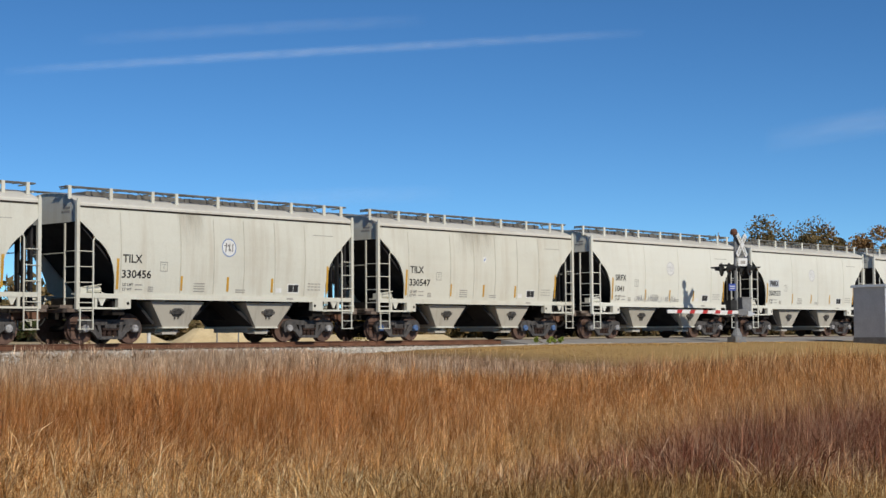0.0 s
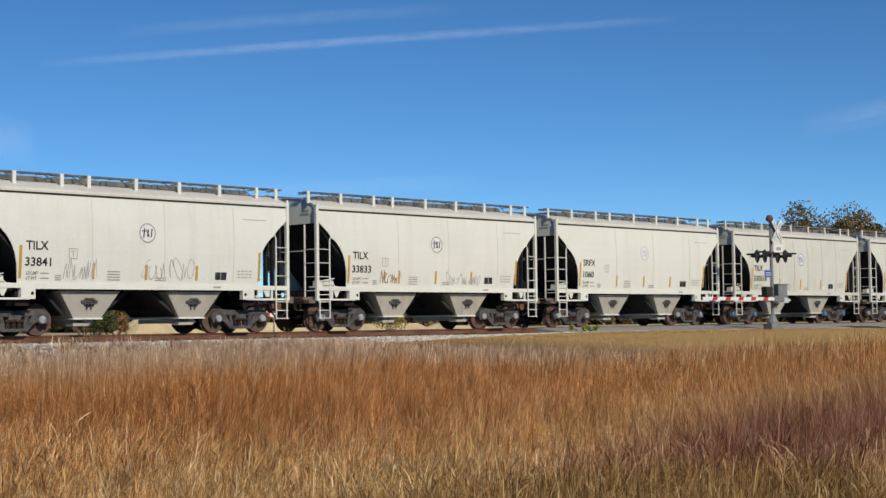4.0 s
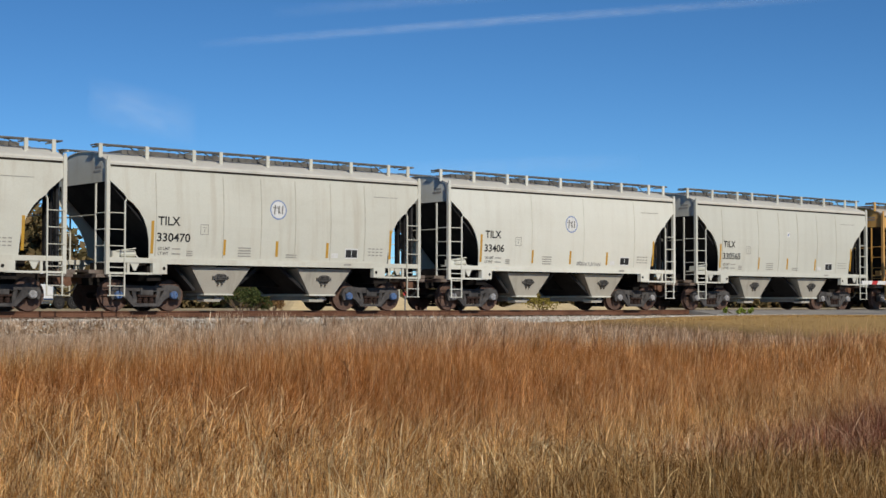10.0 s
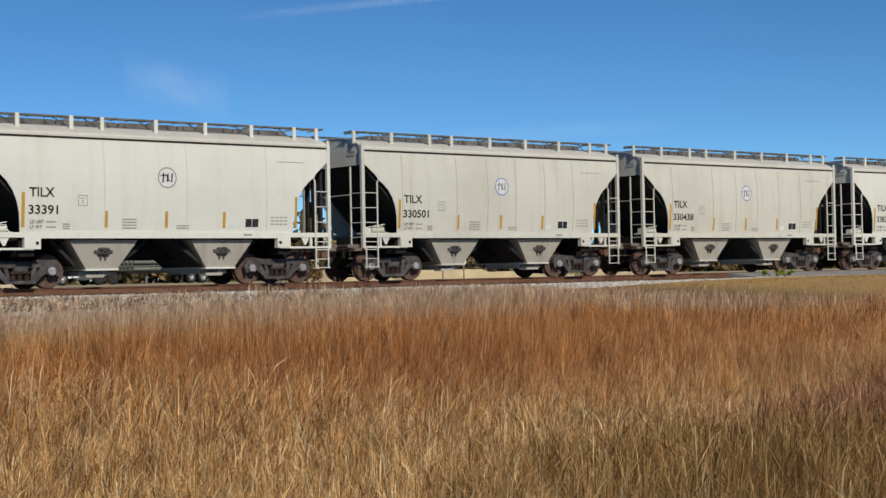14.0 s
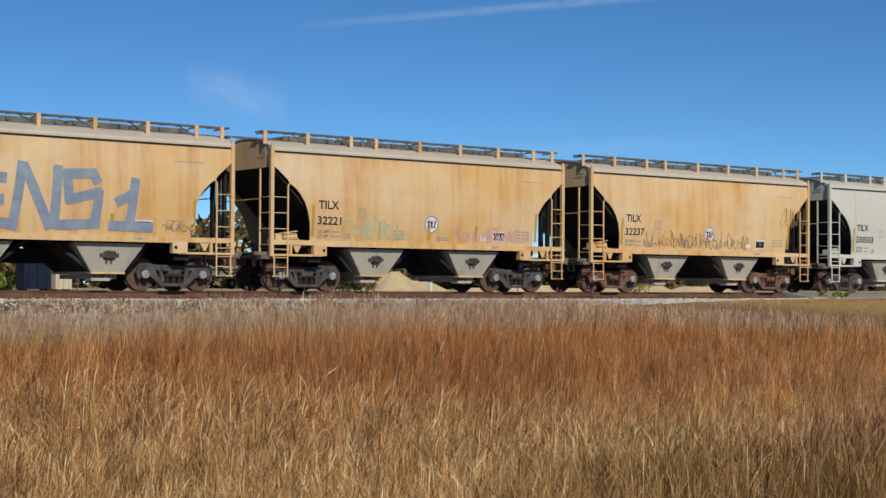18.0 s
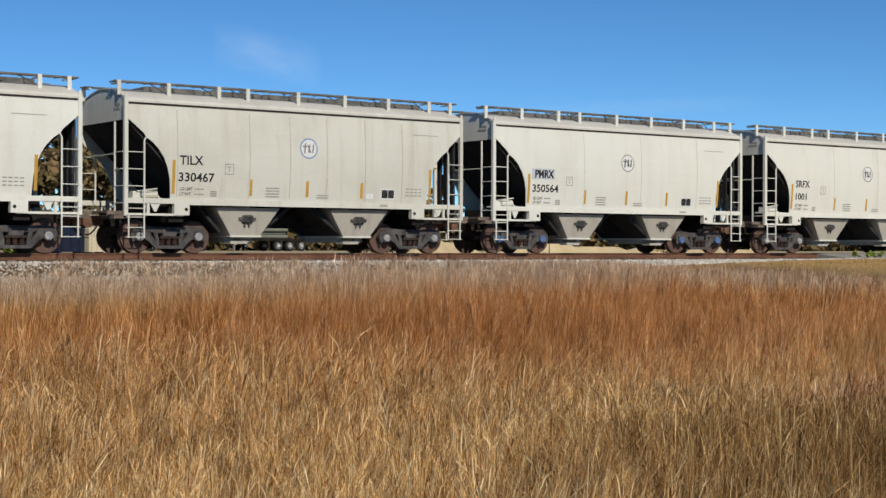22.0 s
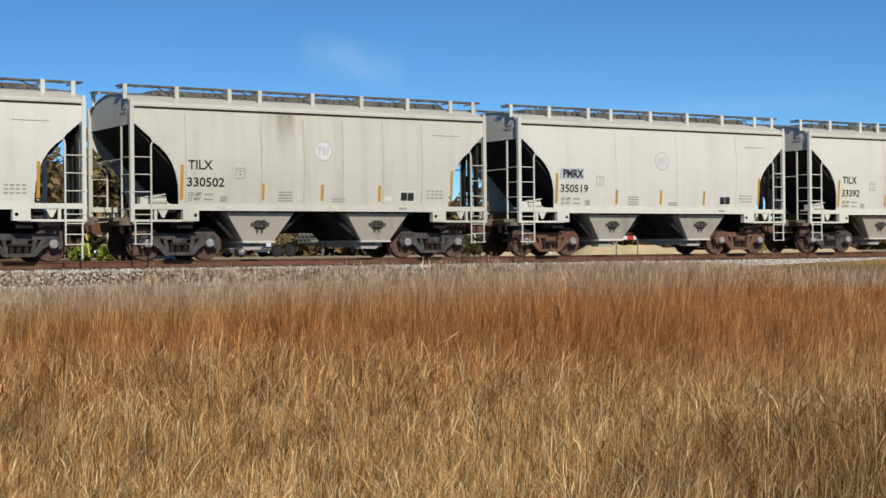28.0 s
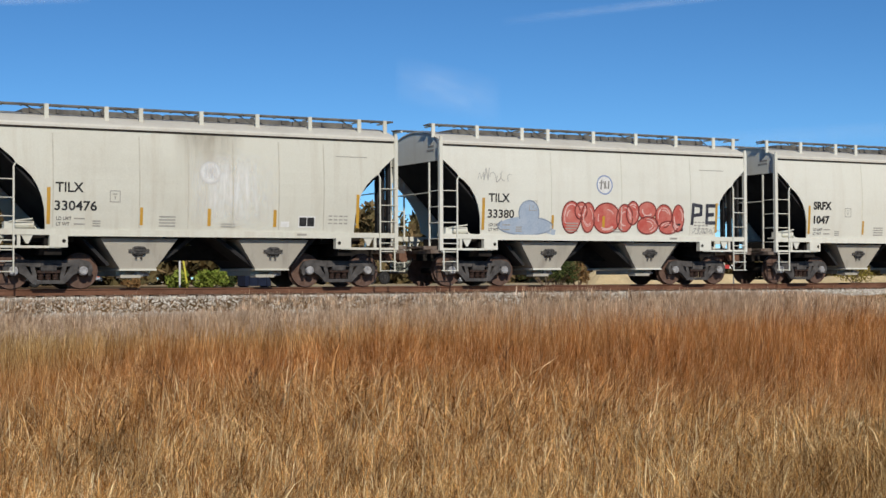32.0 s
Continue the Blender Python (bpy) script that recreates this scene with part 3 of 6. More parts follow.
def build_road():
    bm = bmesh.new()
    rows = list(zip(ROAD_X, ROAD_Y, (38.8,) * 6))
    top = [[bm.verts.new((x, a, float(ground_z(x, a)) + 0.02)), bm.verts.new((x, b, -0.02))] for x, a, b in rows]
    bot = [[bm.verts.new((x, y - 0.1 * (k == 0), -0.6)) for k, y in enumerate((a, b))] for x, a, b in rows]
    for i in range(len(rows) - 1):
        bm.faces.new((top[i][0], top[i + 1][0], top[i + 1][1], top[i][1]))
        bm.faces.new((bot[i][0], bot[i + 1][0], top[i + 1][0], top[i][0]))
    bm.faces.new((bot[0][0], top[0][0], top[0][1], bot[0][1]))
    solid("road", bm, M_ASPHALT, "worn grey asphalt road rising to the level crossing", "road", kind="structure")
    bm = bmesh.new()
    for y0, y1 in ((39.32, 40.48), (38.82, 39.06), (40.76, 42.5)):
        box(bm, 46.0, 60.0, y0, y1, -0.3, -0.012)
    solid("crossing_surface", bm, M_ASPHALT, "asphalt crossing panels laid between the rails", "level crossing", kind="structure")


build_road()


# ---- covered hopper cars ----
L = LENGTH
TRUCK_X = (1.54, L - 1.54)


def side_y(z):
    """The side sheet bulges a little between sill and eave."""
    t = min(max((z - 1.5) / 2.6, 0.0), 1.0)
    return -0.09 * math.sin(math.pi * t)


ARCH = ((0.0, 3.68), (0.10, 3.60), (0.30, 3.43), (0.49, 3.27), (0.57, 3.15), (0.76, 3.02), (0.94, 2.84), (1.10, 2.60), (1.21, 2.33), (1.28, 2.03), (1.30, 1.80), (1.31, 1.62))


FAR_ARCH = ((0.0, 3.26), (0.12, 3.15), (0.24, 3.03), (0.42, 2.88), (0.60, 2.70), (0.74, 2.53), (0.86, 2.34), (0.96, 2.12), (1.03, 1.90), (1.06, 1.74), (1.07, 1.62))


def side_sheet(arch=ARCH):
    """Side sheet with an arched cut-out at each end, 30 mm deep at its edges."""
    cols = [(x, z) for x, z in arch] + [(1.315, 1.50)]
    mid = [(1.315 + (L - 2.63) * i / 14, 1.50) for i in range(1, 14)]
    cols = cols + mid + [(L - x, z) for x, z in reversed(cols)]
    bm = bmesh.new()
    front, back = [], []
    for x, zb in cols:
        zs = [zb + (4.085 - zb) * k / 8 for k in range(9)]
        front.append([bm.verts.new((x, side_y(z), z)) for z in zs])
        back.append([bm.verts.new((x, side_y(z) + 0.03, z)) for z in zs])
    for i in range(len(cols) - 1):
        for k in range(8):
            bm.faces.new((front[i][k], front[i + 1][k], front[i + 1][k + 1], front[i][k + 1]))
            bm.faces.new((back[i][k], back[i][k + 1], back[i + 1][k + 1], back[i + 1][k]))
        bm.faces.new((front[i][0], back[i][0], back[i + 1][0], front[i + 1][0]))
        bm.faces.new((front[i][8], front[i + 1][8], back[i + 1][8], back[i][8]))
    for e in (0, -1):
        for k in range(8):
            bm.faces.new((front[e][k], front[e][k + 1], back[e][k + 1], back[e][k]))
    return bm


def roof_z(y):
    t = (y - WIDTH / 2) / (WIDTH / 2)
    return 4.20 + 0.36 * (1 - t * t)


def roof():
    ys = [0.0 + WIDTH * i / 14 for i in range(15)]
    out = [(-0.030, 4.09), (-0.034, 4.15), (-0.01, 4.195)] + [(y, roof_z(y)) for y in ys[1:-1]] + [(WIDTH + 0.01, 4.195), (WIDTH + 0.034, 4.15), (WIDTH + 0.030, 4.09)]
    inner = [(WIDTH - 0.1, 4.09)] + [(y, roof_z(y) - 0.03) for y in reversed(ys[1:-1])] + [(0.1, 4.09)]
    bm = bmesh.new()
    extrude_x(bm, out + inner, 0.0, L)
    return bm


# A dark strip stands in for the shadow gap below the roof edge.
def eave_seam():
    bm = bmesh.new()
    box(bm, 0.07, L - 0.07, -0.024, 0.03, 4.038, 4.087)
    return bm


def end_panel():
    ys = [WIDTH * i / 14 for i in range(15)]
    bm = bmesh.new()
    extrude_x(bm, [(0.05, 3.62)] + [(max(y, 0.05), roof_z(y) - 0.035) for y in ys[:-1]] + [(WIDTH - 0.05, roof_z(WIDTH) - 0.035), (WIDTH - 0.05, 3.62)], 0.03, 0.06)
    return bm


def end_stencil():
    bm = bmesh.new()
    for z, w in ((4.02, 0.34), (3.91, 0.44)):
        box(bm, 0.022, 0.030, 0.42, 0.42 + w, z, z + 0.06)
    return bm


def slope_sheet():
    """From under the end panel down to the first bay."""
    bm = bmesh.new()
    prism(bm, [(0.03, 3.62), (0.07, 3.66), (2.30, 1.44), (2.22, 1.40)], 0.06, WIDTH - 0.06)
    prism(bm, [(2.22, 1.40), (2.30, 1.44), (3.1, 0.62), (3.02, 0.58)], 0.40, WIDTH - 0.40)
    return bm


def between_bays():
    bm = bmesh.new()
    prism(bm, [(4.20, 0.56), (5.60, 1.62), (5.75, 1.62), (7.15, 0.56), (7.07, 0.52), (5.675, 1.52), (4.28, 0.52)], 0.42, WIDTH - 0.42)
    return bm


def bay():
    """One discharge bay: a funnel, its side panels raked inward."""
    bm = bmesh.new()
    top = [(-1.03, 0.14, 1.29), (1.03, 0.14, 1.29), (1.03, WIDTH - 0.14, 1.29), (-1.03, WIDTH - 0.14, 1.29)]
    bot = [(-0.47, 0.30, 0.50), (0.47, 0.30, 0.50), (0.47, WIDTH - 0.30, 0.50), (-0.47, WIDTH - 0.30, 0.50)]
    a = [bm.verts.new(p) for p in top]
    b = [bm.verts.new(p) for p in bot]
    bm.faces.new(a)
    bm.faces.new(b[::-1])
    for i in range(4):
        j = (i + 1) % 4
        bm.faces.new((a[i], b[i], b[j], a[j]))
    return bm


def bay_lip():
    bm = bmesh.new()
    box(bm, -0.50, 0.50, 0.26, WIDTH - 0.26, 0.46, 0.51)
    return bm


def outlet_gate():
    bm = bmesh.new()
    box(bm, -0.45, 0.45, 0.72, WIDTH - 0.72, 0.32, 0.45)
    box(bm, -0.44, 0.10, 0.36, 0.74, 0.27, 0.35)
    return bm


def gate_crank():
    bm = bmesh.new()
    rod(bm, (0.14, 0.44, 0.36), (0.30, 0.62, 0.36), 0.055, 8)
    rod(bm, (-0.02, 0.52, 0.36), (0.34, 0.52, 0.36), 0.03, 6)
    box(bm, 0.02, 0.09, 0.48, 0.56, 0.28, 0.44)
    return bm


def vibrator_bracket():
    """The dark cast bracket on the face of a bay: a rounded ribbed block, side lugs and two hanging legs."""
    bm = bmesh.new()

    def face(z):
        return 0.14 + (1.29 - z) * 0.203

    rows = []
    for grow, lift in ((1.0, -0.004), (1.0, 0.045), (0.80, 0.075), (0.35, 0.080)):
        ring = []
        for i in range(18):
            a = 2 * math.pi * i / 18
            c, d = math.cos(a), math.sin(a)
            z = 0.97 + 0.125 * grow * math.copysign(abs(d) ** 0.6, d)
            ring.append(bm.verts.new((0.19 * grow * math.copysign(abs(c) ** 0.6, c), face(z) - lift, z)))
        rows.append(ring)
    for p, q in zip(rows, rows[1:]):
        for i in range(18):
            j = (i + 1) % 18
            bm.faces.new((p[i], p[j], q[j], q[i]))
    bm.faces.new(rows[-1])
    for z in (0.92, 0.985, 1.05):
        y = face(z)
        box(bm, -0.15, 0.15, y - 0.105, y - 0.06, z - 0.012, z + 0.012)
    for x in (-0.07, 0.07):
        box(bm, x - 0.024, x + 0.024, face(0.79) - 0.05, face(0.87) + 0.004, 0.76, 0.87)
    for x in (-0.23, 0.23):
        box(bm, x - 0.045, x + 0.045, face(0.97) - 0.04, face(0.97) + 0.004, 0.94, 1.02)
    return bm


LADDER_HIGH, LADDER_LOW = (2.74, 2.28, 1.82), (0.44, 0.70, 0.98, 1.22)


def ladder_rung():
    return rod(bmesh.new(), (0.0, -0.06, 0.0), (0.52, -0.06, 0.0), 0.014, 6)


def ladder(foot=0.42, bare=False):
    """Corner ladder: the inner stile cranked over at its head, rungs out to the corner post."""
    bm = bmesh.new()
    w = 0.022
    box(bm, 0.50, 0.50 + 2 * w, -0.075, -0.04, 1.02, 3.06)
    rod(bm, (0.52, -0.06, 3.05), (0.60, -0.06, 3.20), w, 6)
    rod(bm, (0.60, -0.06, 3.20), (0.60, -0.03, 3.34), w, 6)
    if not bare:
        for z in LADDER_HIGH:
            rod(bm, (0.0, -0.06, z), (0.52, -0.06, z), 0.014, 6)
        for z in LADDER_LOW:
            rod(bm, (0.07, -0.06, z), (0.52, -0.06, z), 0.014, 6)
    # sill step below
    for x in (0.07, 0.52):
        box(bm, x - 0.018, x + 0.018, -0.075, -0.04, foot, 1.06)
    rod(bm, (0.52, -0.06, 1.06), (0.55, -0.06, 1.30), 0.018, 6)
    return bm


def corner_post():
    bm = bmesh.new()
    box(bm, -0.05, 0.06, -0.055, 0.05, 1.02, 4.16)
    prism(bm, [(-0.05, 4.16), (0.06, 4.16), (0.04, 4.30), (-0.02, 4.30)], -0.055, 0.0)
    return bm


def end_ladder():
    bm = bmesh.new()
    box(bm, -0.10, -0.055, 0.50, 0.545, 1.10, 3.58)
    for z in (2.74, 2.28, 1.82, 1.36):
        rod(bm, (-0.08, 0.0, z), (-0.08, 0.52, z), 0.014, 6)
    return bm


def grab_bar():
    bm = bmesh.new()
    rod(bm, (-0.10, 0.52, 2.70), (-0.10, WIDTH - 0.5, 2.70), 0.016, 6)
    rod(bm, (-0.10, 1.6, 2.70), (0.05, 1.6, 2.70), 0.014, 6)
    return bm


def end_brace():
    return box(bmesh.new(), -0.04, 0.04, -0.085, 0.085, 1.15, 3.60)


def platform():
    bm = bmesh.new()
    for k in range(5):
        box(bm, -0.42 + k * 0.10, -0.35 + k * 0.10, 0.25, WIDTH - 0.25, 1.10, 1.15)
    box(bm, -0.44, 0.10, 0.20, 0.26, 1.05, 1.15)
    box(bm, -0.44, 0.10, WIDTH - 0.26, WIDTH - 0.20, 1.05, 1.15)
    box(bm, -0.30, 0.06, 0.05, WIDTH - 0.05, 0.94, 1.04)
    return bm


def coupler():
    bm = bmesh.new()
    box(bm, -0.36, 0.3, 1.48, 1.72, 0.76, 1.0)
    prism(bm, [(-0.36, 0.72), (-0.50, 0.70), (-0.60, 0.78), (-0.60, 1.0), (-0.48, 1.06), (-0.36, 1.02)], 1.42, 1.80)
    return bm


def air_hose():
    bm = bmesh.new()
    pts = [(-0.25, 1.25, 0.80), (-0.38, 1.22, 0.62), (-0.50, 1.24, 0.52), (-0.60, 1.30, 0.50)]
    for p, q in zip(pts, pts[1:]):
        rod(bm, p, q, 0.026, 6)
    return bm


def brake_rigging():
    """Tank, valve and pipes on the end sill deck."""
    bm = bmesh.new()
    rod(bm, (0.62, 0.55, 1.63), (1.16, 0.55, 1.63), 0.10, 10)
    box(bm, 0.40, 0.62, 0.42, 0.66, 1.52, 1.70)
    rod(bm, (0.50, 0.40, 1.70), (1.10, 0.36, 1.78), 0.018, 6)
    rod(bm, (1.16, 0.50, 1.60), (1.24, 0.45, 1.50), 0.018, 6)
    box(bm, 0.30, 1.25, 0.30, 0.75, 1.47, 1.52)
    return bm


def brake_wheel():
    bm = bmesh.new()
    for i in range(14):
        a, b = 2 * math.pi * i / 14, 2 * math.pi * (i + 1) / 14
        rod(bm, (-0.20, 1.15 + 0.26 * math.cos(a), 2.25 + 0.26 * math.sin(a)), (-0.20, 1.15 + 0.26 * math.cos(b), 2.25 + 0.26 * math.sin(b)), 0.017, 5)
    for i in range(4):
        a = math.pi * i / 2 + 0.4
        rod(bm, (-0.20, 1.15, 2.25), (-0.20, 1.15 + 0.26 * math.cos(a), 2.25 + 0.26 * math.sin(a)), 0.012, 5)
    box(bm, -0.19, -0.04, 1.02, 1.28, 2.02, 2.48)
    return bm


def side_sill():
    bm = bmesh.new()
    prism(bm, [(0.0, 1.36), (L, 1.36), (L, 1.50), (0.0, 1.50)], -0.035, 0.10)
    box(bm, 1.7, L - 1.7, -0.045, 0.06, 1.335, 1.362)
    return bm


def step_beam():
    bm = bmesh.new()
    box(bm, 0.05, 1.72, -0.03, 0.05, 1.03, 1.09)
    box(bm, 0.62, 0.70, -0.02, 0.04, 1.09, 1.36)
    prism(bm, [(0.72, 1.36), (1.02, 1.36), (0.90, 1.14), (0.84, 1.14)], -0.01, 0.02)
    return bm


def jacking_pad():
    bm = bmesh.new()
    box(bm, 1.42, 1.88, -0.05, 0.12, 1.05, 1.37)
    return bm


def pad_hole():
    bm = bmesh.new()
    rod(bm, (1.78, -0.056, 1.21), (1.78, -0.02, 1.21), 0.05, 10)
    return bm


def body_bolster():
    bm = bmesh.new()
    box(bm, -0.22, 0.22, 0.10, WIDTH - 0.10, 0.86, 1.30)
    box(bm, -0.6, 0.6, 0.4, WIDTH - 0.4, 1.20, 1.42)
    return bm


def centre_sill():
    bm = bmesh.new()
    box(bm, 0.0, L, 1.42, 1.78, 0.74, 1.14)
    return bm


BRACKET_X = (-0.02, 1.45, 3.00, 3.92, 5.58, 7.18, 8.74, 10.25, 11.06)


def roof_bracket(places=(0.0,)):
    bm = bmesh.new()
    for x in places:
        box(bm, x - 0.055, x + 0.055, 0.36, 0.405, 4.30, 4.705)
        prism(bm, [(x - 0.03, 4.61), (x + 0.03, 4.61), (x + 0.03, 4.65), (x - 0.03, 4.65)], 0.405, 0.85)
    return bm


def running_board():
    bm = bmesh.new()
    box(bm, -0.14, L + 0.14, 0.41, 0.45, 4.665, 4.705)
    for k in range(3):
        box(bm, -0.14, L + 0.14, 0.50 + k * 0.11, 0.545 + k * 0.11, 4.67, 4.695)
    for k in range(24):
        x = -0.1 + k * (L + 0.2) / 23
        box(bm, x - 0.012, x + 0.012, 0.42, 0.80, 4.655, 4.67)
    return bm


def hatch_cover():
    bm = bmesh.new()
    box(bm, 0.0, 1.84, 1.05, WIDTH - 1.05, 4.48, 4.62)
    prism(bm, [(0.0, 4.62), (1.84, 4.62), (1.76, 4.65), (0.08, 4.65)], 1.08, WIDTH - 1.08)
    for x in (0.2, 0.9, 1.55):
        box(bm, x - 0.03, x + 0.03, 0.99, 1.06, 4.46, 4.64)
    return bm


def roof_walk_strut():
    bm = bmesh.new()
    rod(bm, (0.0, 0.46, 4.66), (0.55, 0.70, 4.46), 0.016, 5)
    return bm


def side_frame():
    """Cast side frame: bearing jaws at the ends, raked members and a spring window."""
    bm = bmesh.new()
    a = 0.89
    prism(bm, [(-a - 0.22, 0.60), (-a + 0.24, 0.60), (-0.42, 0.56), (0.42, 0.56), (a - 0.24, 0.60), (a + 0.22, 0.60), (a + 0.16, 0.70), (a - 0.10, 0.76), (0.46, 0.73), (-0.46, 0.73), (-a + 0.10, 0.76), (-a - 0.16, 0.70)], -0.07, 0.07)
    for s in (-1, 1):
        prism(bm, [(s * (a + 0.22), 0.61), (s * (a + 0.26), 0.50), (s * (a + 0.20), 0.32), (s * (a + 0.13), 0.34), (s * (a + 0.14), 0.61)], -0.065, 0.065)
        prism(bm, [(s * (a - 0.13), 0.61), (s * (a - 0.15), 0.40), (s * (a - 0.27), 0.34), (s * 0.40, 0.12), (s * 0.30, 0.20), (s * (a - 0.38), 0.46), (s * (a - 0.30), 0.61)], -0.065, 0.065)
        prism(bm, [(s * 0.47, 0.58), (s * 0.36, 0.58), (s * 0.30, 0.36), (s * 0.30, 0.20), (s * 0.38, 0.20), (s * 0.42, 0.40)], -0.06, 0.06)
        prism(bm, [(s * (a - 0.14), 0.60), (s * (a + 0.14), 0.60), (s * (a + 0.12), 0.53), (s * (a - 0.12), 0.53)], -0.08, 0.08)
    prism(bm, [(-0.42, 0.13), (0.42, 0.13), (0.34, 0.22), (-0.34, 0.22)], -0.09, 0.09)
    return bm


def spring_pack():
    bm = bmesh.new()
    for x in (-0.19, 0.0, 0.19):
        lathe(bm, [(0.066 + 0.018 * (k % 2), 0.225 + 0.0225 * k) for k in range(9)], 10, 'z', (x, 0, 0))
    box(bm, -0.29, 0.29, -0.10, 0.10, 0.405, 0.47)
    return bm


def truck_bolster():
    bm = bmesh.new()
    box(bm, -0.20, 0.20, -1.12, 1.12, 0.44, 0.66)
    box(bm, -0.5, 0.5, -0.9, 0.9, 0.50, 0.60)
    return bm


def wheel_disc():
    bm = bmesh.new()
    lathe(bm, [(0.10, -0.07), (0.16, -0.05), (0.24, 0.0), (0.36, 0.0), (0.385, -0.05), (0.430, -0.052), (0.430, 0.06), (0.36, 0.05), (0.2, 0.03), (0.1, 0.03)], 24)
    return bm


def wheel_tread():
    bm = bmesh.new()
    lathe(bm, [(0.428, -0.054), (0.452, -0.054), (0.457, -0.03), (0.460, 0.055), (0.487, 0.068), (0.487, 0.088), (0.428, 0.09)], 24)
    return bm


def axle():
    bm = bmesh.new()
    rod(bm, (0, -0.98, 0), (0, 0.98, 0), 0.085, 10)
    return bm


def bearing_cap():
    bm = bmesh.new()
    lathe(bm, [(0.12, 0.09), (0.12, -0.05), (0.10, -0.08), (0.045, -0.085)], 14)
    for i in range(3):
        a = 2 * math.pi * i / 3 + 0.5
        rod(bm, (0.065 * math.cos(a), -0.10, 0.065 * math.sin(a)), (0.065 * math.cos(a), -0.07, 0.065 * math.sin(a)), 0.02, 6)
    return bm


def flip_x(bm):
    for v in bm.verts:
        v.co.x = L - v.co.x
    return bm


def flip_y(bm):
    for v in bm.verts:
        v.co.y = WIDTH - v.co.y
    return bm


def strip(x0, x1, z0, z1, lift=0.006, steps=4):
    """A thin plate that follows the bulge of the side."""
    bm = bmesh.new()
    row = []
    for k in range(steps + 1):
        z = z0 + (z1 - z0) * k / steps
        row.append([bm.verts.new((x, side_y(z) - d, z)) for x in (x0, x1) for d in (lift, 0.001)])
    for a, b in zip(row, row[1:]):
        bm.faces.new((a[0], a[2], b[2], b[0]))
        bm.faces.new((a[0], b[0], b[1], a[1]))
        bm.faces.new((a[2], a[3], b[3], b[2]))
    bm.faces.new((row[0][0], row[0][1], row[0][3], row[0][2]))
    bm.faces.new((row[-1][0], row[-1][2], row[-1][3], row[-1][1]))
    return bm


def ribbon(bm, pts, width, lift):
    """A painted stroke along points (x, z) on the side."""
    for i, ((x0, z0), (x1, z1)) in enumerate(zip(pts, pts[1:])):
        d = Vector((x1 - x0, z1 - z0))
        if d.length < 1e-4:
            continue
        u = d.normalized() * width * 0.35
        n = Vector((-d.y, d.x)).normalized() * width / 2
        k = lift + 0.00035 * (i % 9)
        m = max(1, int(d.length / 0.16))
        rows = []
        for j in range(m + 1):
            t = j / m
            cx, cz = x0 - u.x + (d.x + 2 * u.x) * t, z0 - u.y + (d.y + 2 * u.y) * t
            rows.append([bm.verts.new((x, side_y(z) - k, z)) for x, z in ((cx + n.x, cz + n.y), (cx, cz), (cx - n.x, cz - n.y))])
        for a, b in zip(rows, rows[1:]):
            bm.faces.new((a[0], a[1], b[1], b[0]))
            bm.faces.new((a[1], a[2], b[2], b[1]))
    return bm


def blob(bm, x, z, rx, rz, lift, n=18, wob=0.0, seed=0):
    rg = random.Random(seed)
    bm.faces.new([bm.verts.new((x + rx * math.cos(2 * math.pi * i / n) * (1 + rg.uniform(-wob, wob)), 0, z + rz * math.sin(2 * math.pi * i / n) * (1 + rg.uniform(-wob, wob)))) for i in range(n)])
    for v in bm.verts:
        if v.co.y == 0:
            v.co.y = side_y(v.co.z) - lift
    return bm


def annulus(x, z, r0, r1, lift=0.007, n=28):
    bm = bmesh.new()
    a = [bm.verts.new((x + r0 * math.cos(2 * math.pi * i / n), 0, z + r0 * math.sin(2 * math.pi * i / n))) for i in range(n)]
    b = [bm.verts.new((x + r1 * math.cos(2 * math.pi * i / n), 0, z + r1 * math.sin(2 * math.pi * i / n))) for i in range(n)]
    for v in bm.verts:
        v.co.y = side_y(v.co.z) - lift
    for i in range(n):
        j = (i + 1) % n
        bm.faces.new((a[i], a[j], b[j], b[i]))
    return bm


def scrawl(x0, x1, z0, z1, seed, loops=7, width=0.03):
    """A hand-drawn tag inside a rectangle: crowded loops and jagged strokes of uneven height."""
    rg = random.Random(seed)
    bm = bmesh.new()
    loops = int(loops * 1.8) + 1
    step = (x1 - x0) / loops
    for k in range(loops):
        tall = (z1 - z0) * rg.uniform(0.35, 1.0)
        base = z0 + rg.uniform(0.0, 0.3) * (z1 - z0 - tall)
        cx = x0 + (k + 0.5) * step
        pts = []
        if rg.random() < 0.45:
            x = cx - step * 0.5
            for i in range(rg.randint(3, 6)):
                pts.append((x + step * 0.28 * i + rg.uniform(-0.03, 0.03), base + tall * ((i % 2) * rg.uniform(0.6, 1.0) + rg.uniform(0.0, 0.15))))
        else:
            a0, turn = rg.uniform(0, 6.28), rg.choice((-1, 1)) * rg.uniform(2.4, 6.6)
            ex, sk = step * rg.uniform(0.3, 0.6), rg.uniform(-0.25, 0.25)
            for i in range(11):
                a = a0 + turn * i / 10
                z = base + tall * (0.5 + 0.5 * math.sin(a))
                pts.append((cx + ex * math.cos(a) + sk * tall * math.sin(a), min(max(z, z0), z1)))
        ribbon(bm, pts, width * rg.uniform(0.45, 1.0), 0.008 + 0.0006 * (k % 5))
    return bm


MESHES = {}


def shared(key, maker, material, smooth=False):
    k = (key, material.name)
    if k not in MESHES:
        MESHES[k] = mesh_of(key, maker(), material, smooth)
    return MESHES[k]


LETTERING = []


